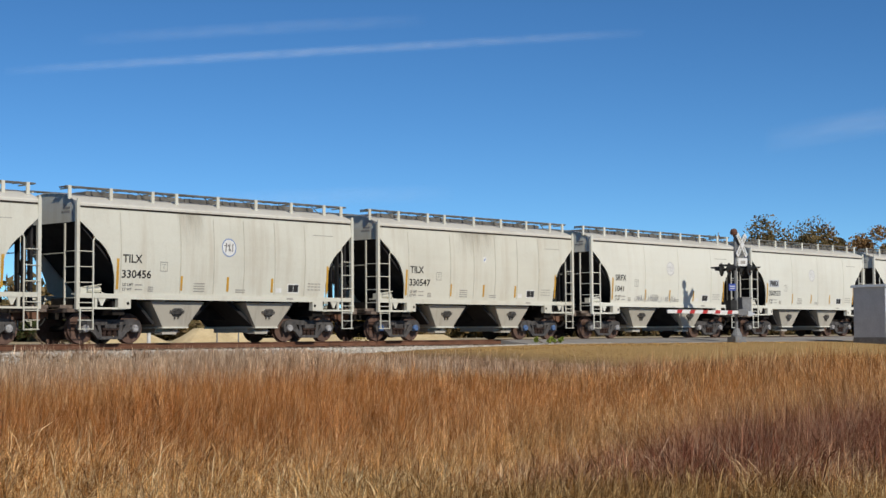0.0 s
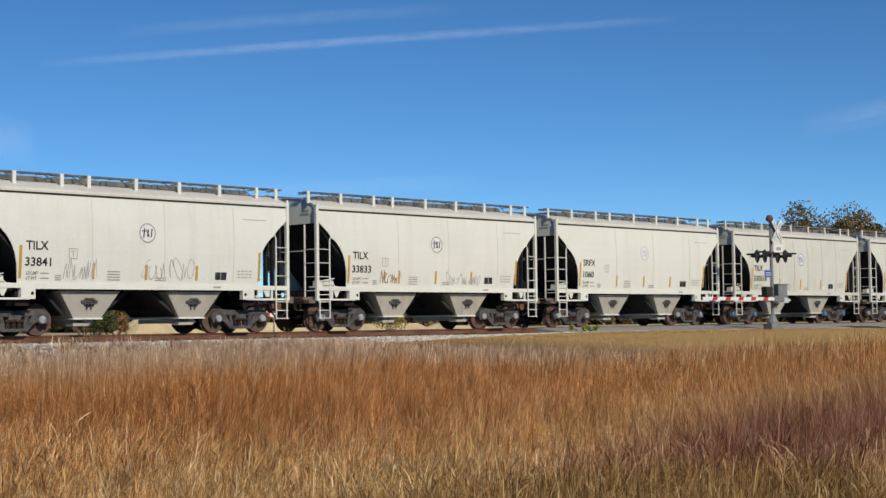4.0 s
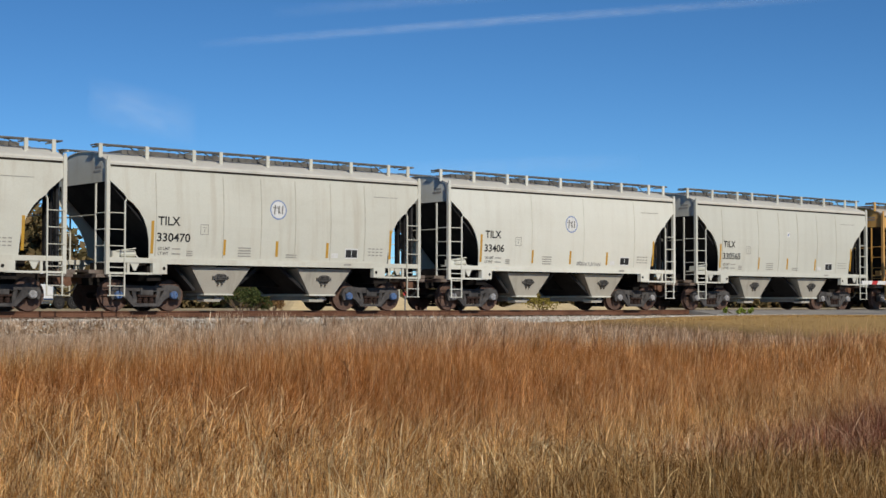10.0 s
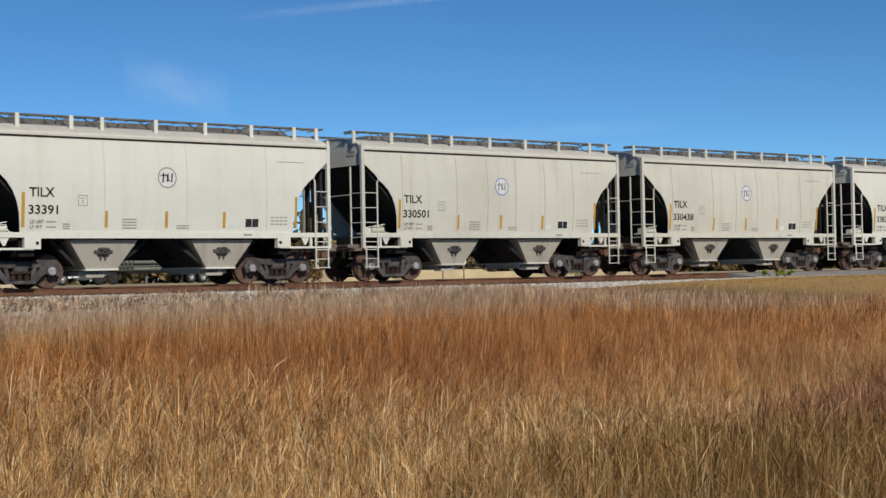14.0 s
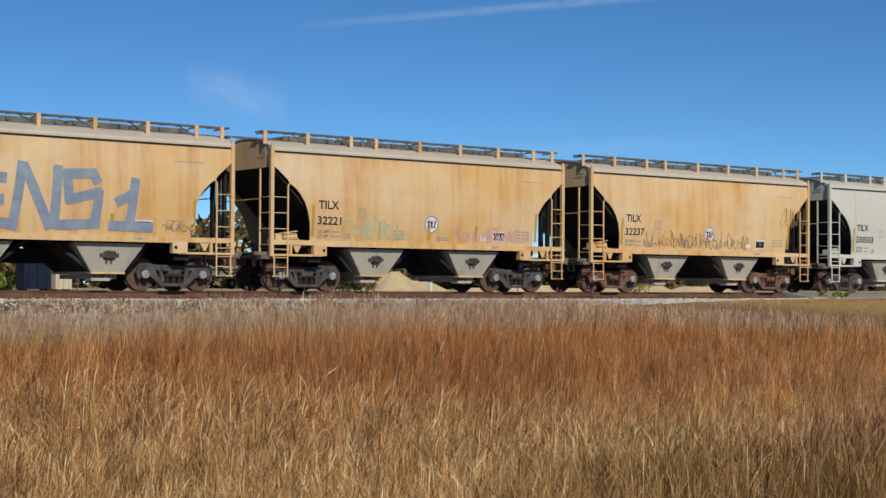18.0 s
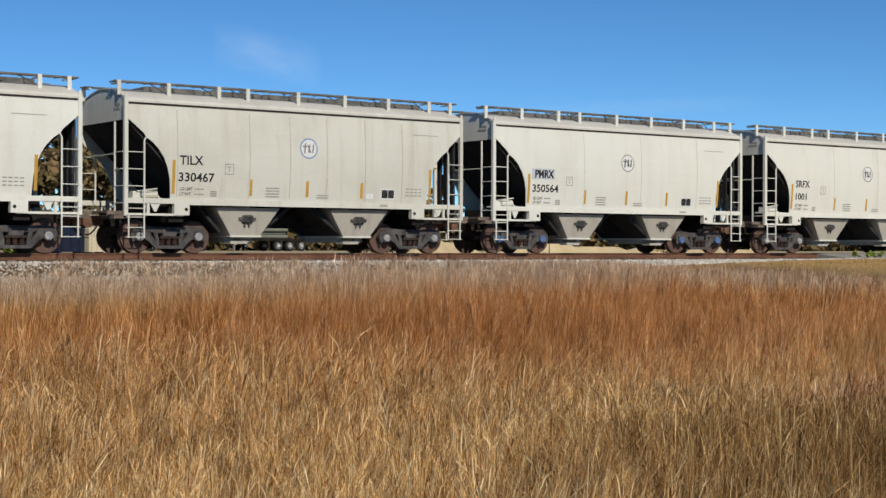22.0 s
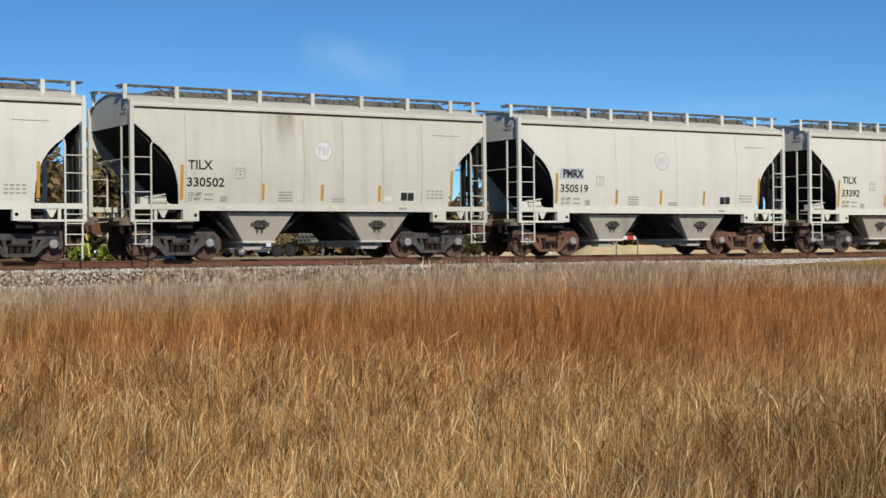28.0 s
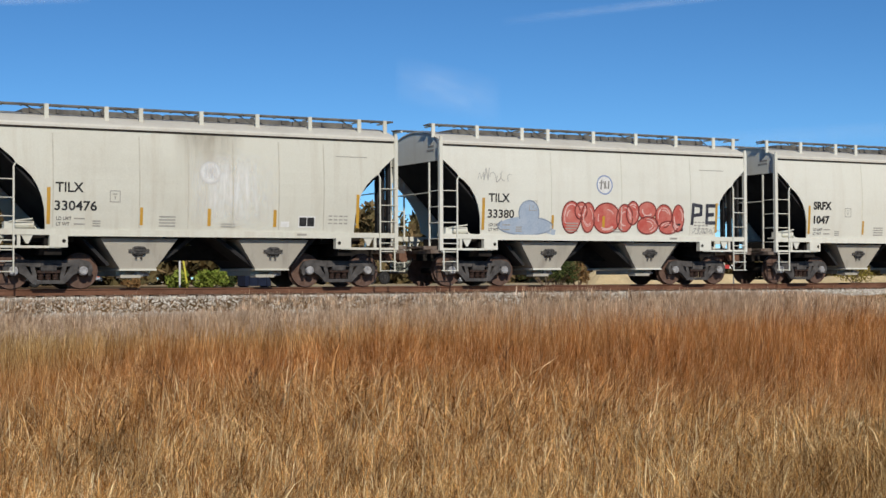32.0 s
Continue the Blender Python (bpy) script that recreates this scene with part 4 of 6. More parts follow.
def lettering(car, text, x, z, height, squeeze=1.0, material=None, name="lettering", bold=0.0):
    """Painted letters, laid on the side once all of them are known."""
    cu = bpy.data.curves.new(name, 'FONT')
    cu.body, cu.size, cu.offset, cu.resolution_u = text, height / 0.70, bold, 3
    ob = bpy.data.objects.new(name, cu)
    scene.collection.objects.link(ob)
    LETTERING.append((ob, car, x, z, squeeze, material or M_DECAL, name))


def finish_lettering():
    bpy.context.view_layer.update()
    deps = bpy.context.evaluated_depsgraph_get()
    for ob, car, x, z, squeeze, material, name in LETTERING:
        me = bpy.data.meshes.new_from_object(ob.evaluated_get(deps))
        co = np.zeros(len(me.vertices) * 3)
        me.vertices.foreach_get("co", co)
        co = co.reshape(-1, 3)
        zz = z + co[:, 1]
        yy = np.array([side_y(v) for v in zz]) - 0.009
        me.vertices.foreach_set("co", np.stack([x + co[:, 0] * squeeze, yy, zz], 1).ravel())
        me.materials.clear()
        me.materials.append(material)
        me.update()
        bpy.data.objects.remove(ob)
        part(name, me, material, car)


REPORT_LABELS = {
    "cream": "cream covered hopper car with streaked ribbed sides, rolling on the track",
    "white": "white smooth-sided covered hopper car, lightly soiled, rolling on the track",
    "grey": "pale grey covered hopper car with seamed sides, rolling on the track",
    "amber": "orange covered hopper car with rust streaks, rolling on the track",
    "orange": "faded orange covered hopper car with rust streaks, rolling on the track",
}


def build_car(index, paint, mark, number, logo, boxed=False, rusty=False, blue_caps=False):
    p = PAINTS[paint]
    rf = ROOFS["orange" if paint in ("orange", "amber") else "cream"]
    car = thing("covered_hopper_car", Matrix.Identity(4), REPORT_LABELS[paint], "freight car", "hopper cars of the train")
    rg = random.Random(index * 7 + 3)

    def add(name, maker, material, parent=car, label="", smooth=False, flips=(), key=None):
        def make():
            bm = maker()
            for f in flips:
                f(bm)
            return bm
        return part(name, shared((key or name) + "".join("x" if f is flip_x else "y" for f in flips), make, material, smooth), material, parent, label)

    add("side_sheet", side_sheet, p, smooth=False)
    add("side_sheet", lambda: side_sheet(FAR_ARCH), p, flips=(flip_y,), key="far_side_sheet")
    add("roof", roof, rf, label="dusty arched roof", smooth=False)
    add("eave_seam", eave_seam, M_EAVE, label="dark strip painted as the shadow line under the eave")
    add("centre_sill", centre_sill, M_UNDER)
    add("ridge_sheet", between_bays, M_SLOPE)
    for fl in ((), (flip_x,)):
        add("end_panel", end_panel, p, flips=fl)
        add("slope_sheet", slope_sheet, M_SLOPE, flips=fl, label="sloping end sheet, near-black with painted shade")
        add("crossover_platform", platform, M_RUSTY, flips=fl)
        add("coupler", coupler, M_CASTRUST, flips=fl)
        add("air_hose", air_hose, M_RUBBER, flips=fl)
        add("grab_bar", grab_bar, p, flips=fl)
        add("end_ladder", end_ladder, p, flips=fl)
        for fy in ((), (flip_y,)):
            add("corner_post", corner_post, p, flips=fl + fy)
            if fy:
                add("ladder", ladder, p, flips=fl + fy)
            else:
                lad = add("ladder", lambda: ladder(bare=True), p, flips=fl, key="near_ladder")
                for z in LADDER_HIGH + LADDER_LOW:
                    add("rung", ladder_rung, p, lad, flips=fl).location.z = z
            add("step_beam", step_beam, p, flips=fl + fy)
            pad = add("jacking_pad", jacking_pad, p, flips=fl + fy)
            if not fy:
                add("lifting_hole", pad_hole, M_UNDER, pad, flips=fl)
    # Added uprights darken the view through the right end, with shade as their colour.
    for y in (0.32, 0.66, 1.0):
        add("end_brace", end_brace, M_SLOPE, key="blocker", label="near-black upright added to block the sky behind").location = (L - 0.09, y, 0)
    add("end_stencil", end_stencil, M_FADED, label="small stencilled marks on the end panel")
    add("brake_rigging", brake_rigging, p)
    add("brake_wheel", brake_wheel, M_RUSTY, flips=(flip_x,))
    for fy in ((), (flip_y,)):
        add("side_sill", side_sill, p, flips=fy)
        add("running_board", running_board, M_HATCH, flips=fy, label="galvanised roof walkway grating")
    tagged(add("walkway_support", lambda: roof_bracket(BRACKET_X), p, flips=(flip_y,), key="far_support"), kind="stuff")
    for x in BRACKET_X:
        b = add("walkway_bracket", roof_bracket, p)
        b.location.x = x
        if 1 < x < 11:
            b = add("walkway_strut", roof_walk_strut, M_HATCH)
            b.location.x = x - 0.55
    for k in range(5):
        b = add("hatch_cover", hatch_cover, M_HATCH)
        b.location.x = 1.0 + k * 1.88
    for x in (3.80, 7.55):
        b = add("discharge_bay", bay, M_HOPPER, label="grimy discharge bay")
        b.location.x = x
        add("bay_lip", bay_lip, p, b)
        add("outlet_gate", outlet_gate, M_HOPPER, b)
        add("gate_crank", gate_crank, M_CAP, b)
        add("cast_bracket", vibrator_bracket, M_BRACKET, b)
    cast = M_CASTRUST if rusty else M_CAST
    cap = M_CAPBLUE if blue_caps else M_CAP
    for tx in TRUCK_X:
        b = add("body_bolster", body_bolster, M_UNDER)
        b.location.x = tx
        t = add("truck", truck_bolster, cast, label="two-axle cast steel truck")
        t.location = (tx, WIDTH / 2, 0)
        for s in (-1, 1):
            f = add("side_frame", side_frame, cast, t)
            f.location.y = s * 1.02
            f = add("spring_pack", spring_pack, M_WHEEL, t)
            f.location.y = s * 1.02
        for ax in (-0.89, 0.89):
            a = add("axle", axle, M_UNDER, t)
            a.location = (ax, 0, 0.457)
            for s in (-1, 1):
                w = add("wheel", wheel_disc, M_WHEEL, t, smooth=False)
                w.location = (ax, s * 0.78, 0.457)
                w2 = add("wheel_tread", wheel_tread, M_TREAD, t)
                w2.location = (ax, s * 0.78, 0.457)
                if s > 0:
                    w.rotation_euler.z = w2.rotation_euler.z = math.pi
            c = add("bearing_cap", bearing_cap, cap, t)
            c.location = (ax, -1.08, 0.457)
    # markings on the side that is seen
    if paint in ("cream", "grey"):
        for x in (1.50, 3.74, 5.06, 6.30, 7.62, 8.95):
            add("weld_seam", lambda x=x: strip(x - 0.014, x + 0.014, 1.56, 3.93, 0.010, 6), M_SEAM, key="weld_seam%d" % int(x * 100))
    elif paint == "white":
        for x in (3.74, 6.30, 8.95):
            add("weld_seam", lambda x=x: strip(x - 0.012, x + 0.012, 1.56, 3.98, 0.008, 6), M_SEAMPALE, key="pale_seam%d" % int(x * 100))
    for x, z1 in ((1.39, 2.56), (3.79, 2.09), (5.64, 2.09), (7.51, 2.09), (9.98, 2.56)):
        add("reflector_strip", lambda x=x, z1=z1: strip(x - 0.045, x + 0.045, 1.63, z1), M_REFLECT, key="reflector%d" % int(x * 100))
    q = add("stencil_panel", lambda: strip(8.20, 8.70, 1.62, 1.94, 0.004), M_PALE)
    for x in (8.23, 8.46):
        add("stencil_square", lambda x=x: strip(x, x + 0.21, 1.66, 1.90, 0.008), M_DECAL, q, key="square%d" % int(x * 100))
    add("notice_label", lambda: strip(7.68, 7.93, 1.63, 1.78, 0.006), M_PALE)

    def frame_mark():
        bm = bmesh.new()
        ribbon(bm, [(2.96, 2.22), (3.22, 2.22), (3.22, 2.50), (2.96, 2.50), (2.96, 2.22)], 0.02, 0.007)
        ribbon(bm, [(3.03, 2.42), (3.15, 2.42)], 0.02, 0.007)
        ribbon(bm, [(3.09, 2.29), (3.09, 2.36)], 0.03, 0.007)
        return bm

    add("clearance_mark", frame_mark, M_FADED)
    add("sill_plate", lambda: box(bmesh.new(), 8.16, 8.44, -0.041, -0.034, 1.40, 1.46), M_FADED)
    for k, (x0, x1, zs) in enumerate(((2.02, 2.40, (1.78, 1.64)), (2.50, 2.78, (1.66, 1.60, 1.72)), (4.25, 4.85, (1.62, 1.70, 1.78, 1.86)), (5.95, 6.5, (1.62, 1.69)), (9.08, 9.70, (1.75, 1.85, 1.95)), (9.3, 10.6, (3.60,)))):
        def bars(x0=x0, x1=x1, zs=zs, k=k):
            bm = bmesh.new()
            for z in zs:
                n = 4 if k == 4 else 1
                w = (x1 - x0) / n
                for i in range(n):
                    ribbon(bm, [(x0 + i * w + 0.03, z), (x0 + (i + 0.75) * w, z)], 0.035 if k < 5 else 0.02, 0.007)
            return bm
        tagged(add("small_print", bars, M_FADED, key="small_print%d" % k), kind="stuff")
    if boxed:
        add("mark_patch", lambda: strip(1.50, 2.44, 2.40, 2.74, 0.004), M_PATCH)
    lettering(car, mark, 1.62 if boxed else 1.56, 2.45, 0.245, 0.86 if boxed else 0.98, name="reporting_mark", bold=0.014 if boxed or index == -36 else 0.006)
    lettering(car, number, 1.52, 1.99, 0.235, 1.10, name="car_number", bold=0.014 if index == -36 else 0.006)
    for k, words in enumerate(("LT WT", "LD LMT")):
        lettering(car, words, 1.58, 1.60 + 0.14 * k, 0.085, 0.95, M_SMALL, "weight_lettering", 0.004)
    if logo in ("blue", "ghost", "dark", "low"):
        lx, lz, r = (5.72, 2.10, 0.27) if logo == "low" else (5.66, 3.04, 0.30)
        ring = {"blue": M_BLUE, "ghost": M_GHOST, "dark": M_FADED, "low": M_BLUE}[logo]
        ink = {"blue": M_SMALL, "ghost": M_GHOST, "dark": M_DECAL, "low": M_DECAL}[logo]
        disc = add("round_emblem", lambda: blob(bmesh.new(), lx, lz, r, r, 0.005, 28), M_PALE, key="emblem" + str(lx))
        add("emblem_ring", lambda: annulus(lx, lz, r * 0.86, r), ring, disc, key="ring" + str(lx))

        def glyphs():
            bm = bmesh.new()
            for dx, h in ((-0.13, 0.26), (0.01, 0.2), (0.14, 0.22)):
                ribbon(bm, [(lx + dx * r / 0.3 - 0.01, lz - h * 0.5 * r / 0.3), (lx + dx * r / 0.3 + 0.02, lz + h * 0.5 * r / 0.3)], 0.045, 0.008)
            ribbon(bm, [(lx - 0.2 * r / 0.3, lz + 0.06), (lx - 0.07 * r / 0.3, lz + 0.06)], 0.03, 0.0085)
            ribbon(bm, [(lx - 0.04, lz + 0.09), (lx + 0.06, lz - 0.1)], 0.035, 0.009)
            return bm

        add("emblem_bars", glyphs, ink, disc, key="glyphs" + str(lx))
    elif logo == "small":
        add("square_emblem", lambda: strip(5.58, 5.76, 2.95, 3.15, 0.005), M_PALE)
        add("emblem_bars", lambda: ribbon(bmesh.new(), [(5.63, 3.02), (5.71, 3.09)], 0.06, 0.008), M_BLUE, key="small_bars")
    return car


TRAIN = [
    (5, "cream", "TILX", "330512", "ghost", 0), (4, "white", "TILX", "330498", "ghost", 0),
    (3, "white", "PMRX", "350533", "ghost", 1), (2, "white", "SRFX", "1041", "ghost", 0), (1, "cream", "TILX", "330547", "small", 0),
    (0, "cream", "TILX", "330456", "blue", 0), (-1, "cream", "TILX", "330567", "small", 0), (-2, "cream", "TILX", "330518", "blue", 0),
    (-3, "white", "SRFX", "1060", "ghost", 0), (-4, "white", "TILX", "33833", "dark", 0), (-5, "white", "TILX", "33841", "dark", 0),
    (-6, "cream", "TILX", "330437", "blue", 0), (-7, "white", "PMRX", "350492", "dark", 1), (-8, "white", "PMRX", "350556", "none", 1),
    (-9, "amber", "TILX", "32235", "low", 0), (-10, "grey", "TILX", "330565", "small", 0), (-11, "white", "TILX", "33406", "blue", 0),
    (-12, "cream", "TILX", "330470", "blue", 0), (-13, "cream", "TILX", "330443", "blue", 0), (-14, "white", "TILX", "33832", "blue", 0),
    (-15, "cream", "TILX", "330438", "blue", 0), (-16, "cream", "TILX", "330501", "blue", 0), (-17, "white", "TILX", "33391", "dark", 0),
    (-18, "white", "PMRX", "350522", "dark", 1), (-19, "grey", "TILX", "330503", "blue", 0), (-20, "orange", "TILX", "32237", "low", 0),
    (-21, "orange", "TILX", "32221", "low", 0), (-22, "orange", "TILX", "32252", "none", 0), (-23, "grey", "TILX", "330545", "small", 0),
    (-24, "white", "SRFX", "1001", "dark", 0), (-25, "white", "PMRX", "350564", "dark", 1), (-26, "cream", "TILX", "330467", "blue", 0),
    (-27, "white", "PMRX", "350546", "ghost", 1), (-28, "white", "TILX", "33356", "dark", 0), (-29, "cream", "TILX", "330508", "blue", 0),
    (-30, "cream", "TILX", "330463", "blue", 0), (-31, "white", "TILX", "33392", "blue", 0), (-32, "white", "PMRX", "350519", "ghost", 1),
    (-33, "cream", "TILX", "330502", "ghost", 0), (-34, "white", "TILX", "33041", "none", 0), (-35, "white", "TILX", "33397", "ghost", 0),
    (-36, "white", "SRFX", "1047", "blue", 0), (-37, "white", "TILX", "33380", "blue", 0), (-38, "cream", "TILX", "330476", "ghost", 0),
    (-39, "cream", "TILX", "330521", "blue", 0),
]
CARS = {}
for n, paint, mark, number, logo, boxed in TRAIN:
    CARS[n] = build_car(n, paint, mark, number, logo, bool(boxed), n in (-32, -20), n in (-2, 1, -12, -25))
finish_lettering()


# ---- spray paint on the sides ----
def tag(n, *args, paint="thin", **kw):
    part("spray_tag", scrawl(*args, **kw), SPRAYS[paint], CARS[n], "looping spray-painted scribble")


tag(2, 3.0, 6.1, 1.56, 1.95, 21, loops=10, width=0.035)
tag(-4, 2.9, 3.9, 1.6, 2.1, 22, loops=3, paint="brown")
tag(-4, 6.2, 8.0, 1.6, 2.1, 23, loops=6)
tag(-5, 2.8, 3.9, 1.6, 2.3, 24, loops=3)
tag(-5, 5.5, 7.4, 1.6, 2.5, 25, loops=4)
tag(-7, 2.9, 3.9, 1.6, 2.1, 26, loops=6, paint="black")
tag(-7, 4.2, 9.0, 1.62, 2.25, 27, loops=14)
tag(-8, 2.8, 4.2, 1.6, 2.0, 28, loops=6)
tag(-8, 6.6, 7.6, 1.7, 2.1, 29, loops=5, paint="black")
tag(-8, 8.9, 9.7, 1.55, 1.85, 30, loops=4, paint="red", width=0.04)
tag(-13, 2.4, 6.4, 1.6, 2.5, 31, loops=8, paint="rose", width=0.05)
tag(-20, 2.4, 7.8, 1.56, 2.2, 32, loops=16, paint="brown", width=0.04)
tag(-20, 9.6, 10.9, 2.4, 3.4, 33, loops=3, paint="brown")
tag(-21, 2.6, 4.8, 1.6, 2.3, 34, loops=6, paint="green", width=0.07)
tag(-21, 6.6, 9.8, 1.6, 2.1, 35, loops=9, paint="rose", width=0.05)
tag(-22, 1.9, 3.1, 2.7, 3.5, 36, loops=5, paint="brown")
tag(-23, 6.5, 7.4, 1.62, 2.1, 37, loops=5, paint="navy", width=0.05)
tag(-27, 4.3, 5.4, 1.6, 2.1, 38, loops=5)
tag(-27, 6.3, 7.8, 1.62, 2.25, 39, loops=6, paint="black")
tag(-30, 5.0, 5.8, 1.6, 2.3, 40, loops=3)
tag(-30, 6.8, 8.6, 1.6, 1.95, 41, loops=7)
tag(-11, 6.0, 7.2, 1.58, 1.8, 42, loops=5)
tag(-37, 1.2, 2.4, 3.0, 3.6, 43, loops=3)


def stain(n, x0, x1, z0, z1, material, label, lift=0.0035):
    bm = bmesh.new()
    uv = bm.loops.layers.uv.new("UVMap")
    rows = [[bm.verts.new((x, side_y(z) - lift, z)) for x in (x0, x1)] for z in [z0 + (z1 - z0) * k / 6 for k in range(7)]]
    for k in range(6):
        f = bm.faces.new((rows[k][0], rows[k][1], rows[k + 1][1], rows[k + 1][0]))
        for lp, c in zip(f.loops, ((0, k / 6), (1, k / 6), (1, (k + 1) / 6), (0, (k + 1) / 6))):
            lp[uv].uv = c
    part("dirt_stain", bm, material, CARS[n], label)


stain(-35, 3.9, 8.4, 3.0, 4.035, M_SOOT, "brown soot wash below the eave")
stain(-35, 4.6, 6.0, 2.6, 4.035, M_SOOT, "brown soot wash below the eave")
stain(-38, 4.6, 6.6, 2.6, 4.035, M_SOOT, "brown soot wash below the eave")
stain(-38, 5.0, 7.6, 1.55, 3.6, M_CHALK, "chalky white wash running down the side", 0.0045)
stain(-33, 3.9, 4.9, 2.5, 4.035, M_SOOT, "brown soot wash below the eave")
stain(-36, 5.6, 6.4, 3.0, 4.035, M_SOOT, "brown soot wash below the eave")
stain(-1, 4.2, 5.6, 2.2, 4.035, M_SOOT, "brown soot wash below the eave")
stain(-1, 5.0, 7.0, 1.8, 3.9, M_CHALK, "chalky white wash running down the side", 0.0045)
stain(1, 4.0, 6.6, 2.9, 4.035, M_SOOT, "brown soot wash below the eave")
stain(0, 3.6, 4.8, 2.9, 4.035, M_SOOT, "brown soot wash below the eave")


def block_letters():
    """Five tall roller-painted letters in slate blue."""
    words = [
        [[(2.76, 3.04), (2.66, 1.92), (3.38, 1.70)], [(3.34, 2.84), (3.26, 1.70)], [(2.76, 2.68), (3.36, 2.72)], [(2.80, 2.42), (3.22, 2.06)]],
        [[(3.84, 3.00), (3.74, 1.76)], [(3.84, 2.96), (4.46, 2.92)], [(3.84, 2.36), (4.40, 2.36)], [(3.74, 1.80), (4.66, 1.74)]],
        [[(4.97, 3.28), (4.74, 1.66)], [(5.04, 3.22), (5.72, 1.72)], [(5.95, 3.22), (5.86, 1.72)]],
        [[(7.04, 2.96), (6.94, 3.14), (6.20, 3.10), (6.27, 2.42)], [(6.27, 2.42), (7.10, 2.64)], [(7.10, 2.62), (7.02, 1.80), (6.02, 1.74)]],
        [[(7.68, 2.42), (8.06, 2.62)], [(8.16, 2.98), (8.02, 1.84)], [(7.50, 1.76), (8.64, 1.74)]],
    ]
    out = []
    for w in words:
        bm = bmesh.new()
        for k, stroke in enumerate(w):
            ribbon(bm, stroke, 0.27, 0.008 + 0.0012 * k)
        out.append(bm)
    return out


for bm in block_letters():
    part("painted_letter", bm, SPRAYS["steel"], CARS[-22], "tall slate blue roller-painted letter")

bm = bmesh.new()
blob(bm, 2.85, 1.76, 0.95, 0.26, 0.0070, 24, 0.05, 1)
blob(bm, 2.95, 2.14, 0.34, 0.36, 0.0078, 20, 0.03, 2)
ribbon(bm, [(3.2, 1.72), (3.85, 1.58)], 0.16, 0.0066)
mouse = part("cloud_patch", bm, SPRAYS["cloud"], CARS[-37], "blue grey cloud of spray paint")
bm = bmesh.new()
for cx, cz, rx, rz, a0, a1 in ((2.95, 2.14, 0.35, 0.37, -0.4, 3.6), (2.85, 1.76, 0.96, 0.27, 2.6, 6.0), (2.85, 1.76, 0.94, 0.27, 0.1, 1.1)):
    ribbon(bm, [(cx + rx * math.cos(a0 + (a1 - a0) * i / 14), cz + rz * math.sin(a0 + (a1 - a0) * i / 14)) for i in range(15)], 0.035, 0.009)
part("patch_outline", bm, SPRAYS["steel"], mouse)


def curve_of(cx, cz, rx, rz, a0, a1, n=12):
    return [(cx + rx * math.cos(math.radians(a0 + (a1 - a0) * i / n)), cz + rz * math.sin(math.radians(a0 + (a1 - a0) * i / n))) for i in range(n + 1)]


BUBBLES = (
    ((4.46, 2.04, 0.34, 0.48), (4.80, 2.24, 0.22, 0.26), (5.06, 2.04, 0.25, 0.45)),
    ((5.74, 2.03, 0.50, 0.46),),
    ((6.42, 2.04, 0.30, 0.42), (6.72, 2.20, 0.24, 0.36)),
    ((7.26, 2.28, 0.34, 0.27), (7.30, 1.83, 0.40, 0.27)),
    ((7.90, 2.12, 0.32, 0.36), (8.10, 1.77, 0.36, 0.20), (8.46, 2.06, 0.23, 0.42)),
)
for k, lobes in enumerate(BUBBLES):
    rim = None
    for q, (cx, cz, rx, rz) in enumerate(lobes):
        lift = 0.0070 + 0.0018 * q
        bm = blob(bmesh.new(), cx, cz, rx, rz, lift, 26, 0.05, 10 * k + q)
        if rim is None:
            rim = part("bubble_letter", bm, SPRAYS["red"], CARS[-37], "fat red bubble letter with maroon outline")
        else:
            part("letter_fill", bm, SPRAYS["red"], rim)
        bm = bmesh.new()
        ribbon(bm, curve_of(cx, cz, rx, rz, 12 * q, 360, 26), 0.040, lift + 0.0008)
        part("letter_outline", bm, SPRAYS["maroon"], rim)
        rg = random.Random(70 + 5 * k + q)
        for j in range(4):
            f = rg.uniform(0.45, 0.82)
            a0 = rg.uniform(0, 360)
            bm = bmesh.new()
            ribbon(bm, curve_of(cx, cz, rx * f, rz * f, a0, a0 + rg.uniform(40, 100), 6), rg.uniform(0.02, 0.04), lift + 0.0012)
            part("letter_highlight", bm, SPRAYS["pink"], rim)
bm = bmesh.new()
ribbon(bm, [(9.02, 1.90), (9.05, 2.50), (9.36, 2.46), (9.36, 2.20), (9.06, 2.16)], 0.11, 0.008)
part("painted_letter", bm, SPRAYS["black"], CARS[-37], "black spray-painted letter")
bm = bmesh.new()
ribbon(bm, [(9.90, 2.48), (9.60, 2.48), (9.60, 2.20), (9.84, 2.20), (9.60, 2.18), (9.60, 1.94), (9.92, 1.94)], 0.11, 0.008)
part("painted_letter", bm, SPRAYS["black"], CARS[-37], "black spray-painted letter")
tag(-37, 9.05, 9.95, 1.58, 1.84, 71, loops=4)
tag(-37, 3.0, 4.2, 1.42, 1.49, 72, loops=5)
tag(-22, 9.0, 9.9, 1.65, 1.95, 73, loops=3, paint="brown")


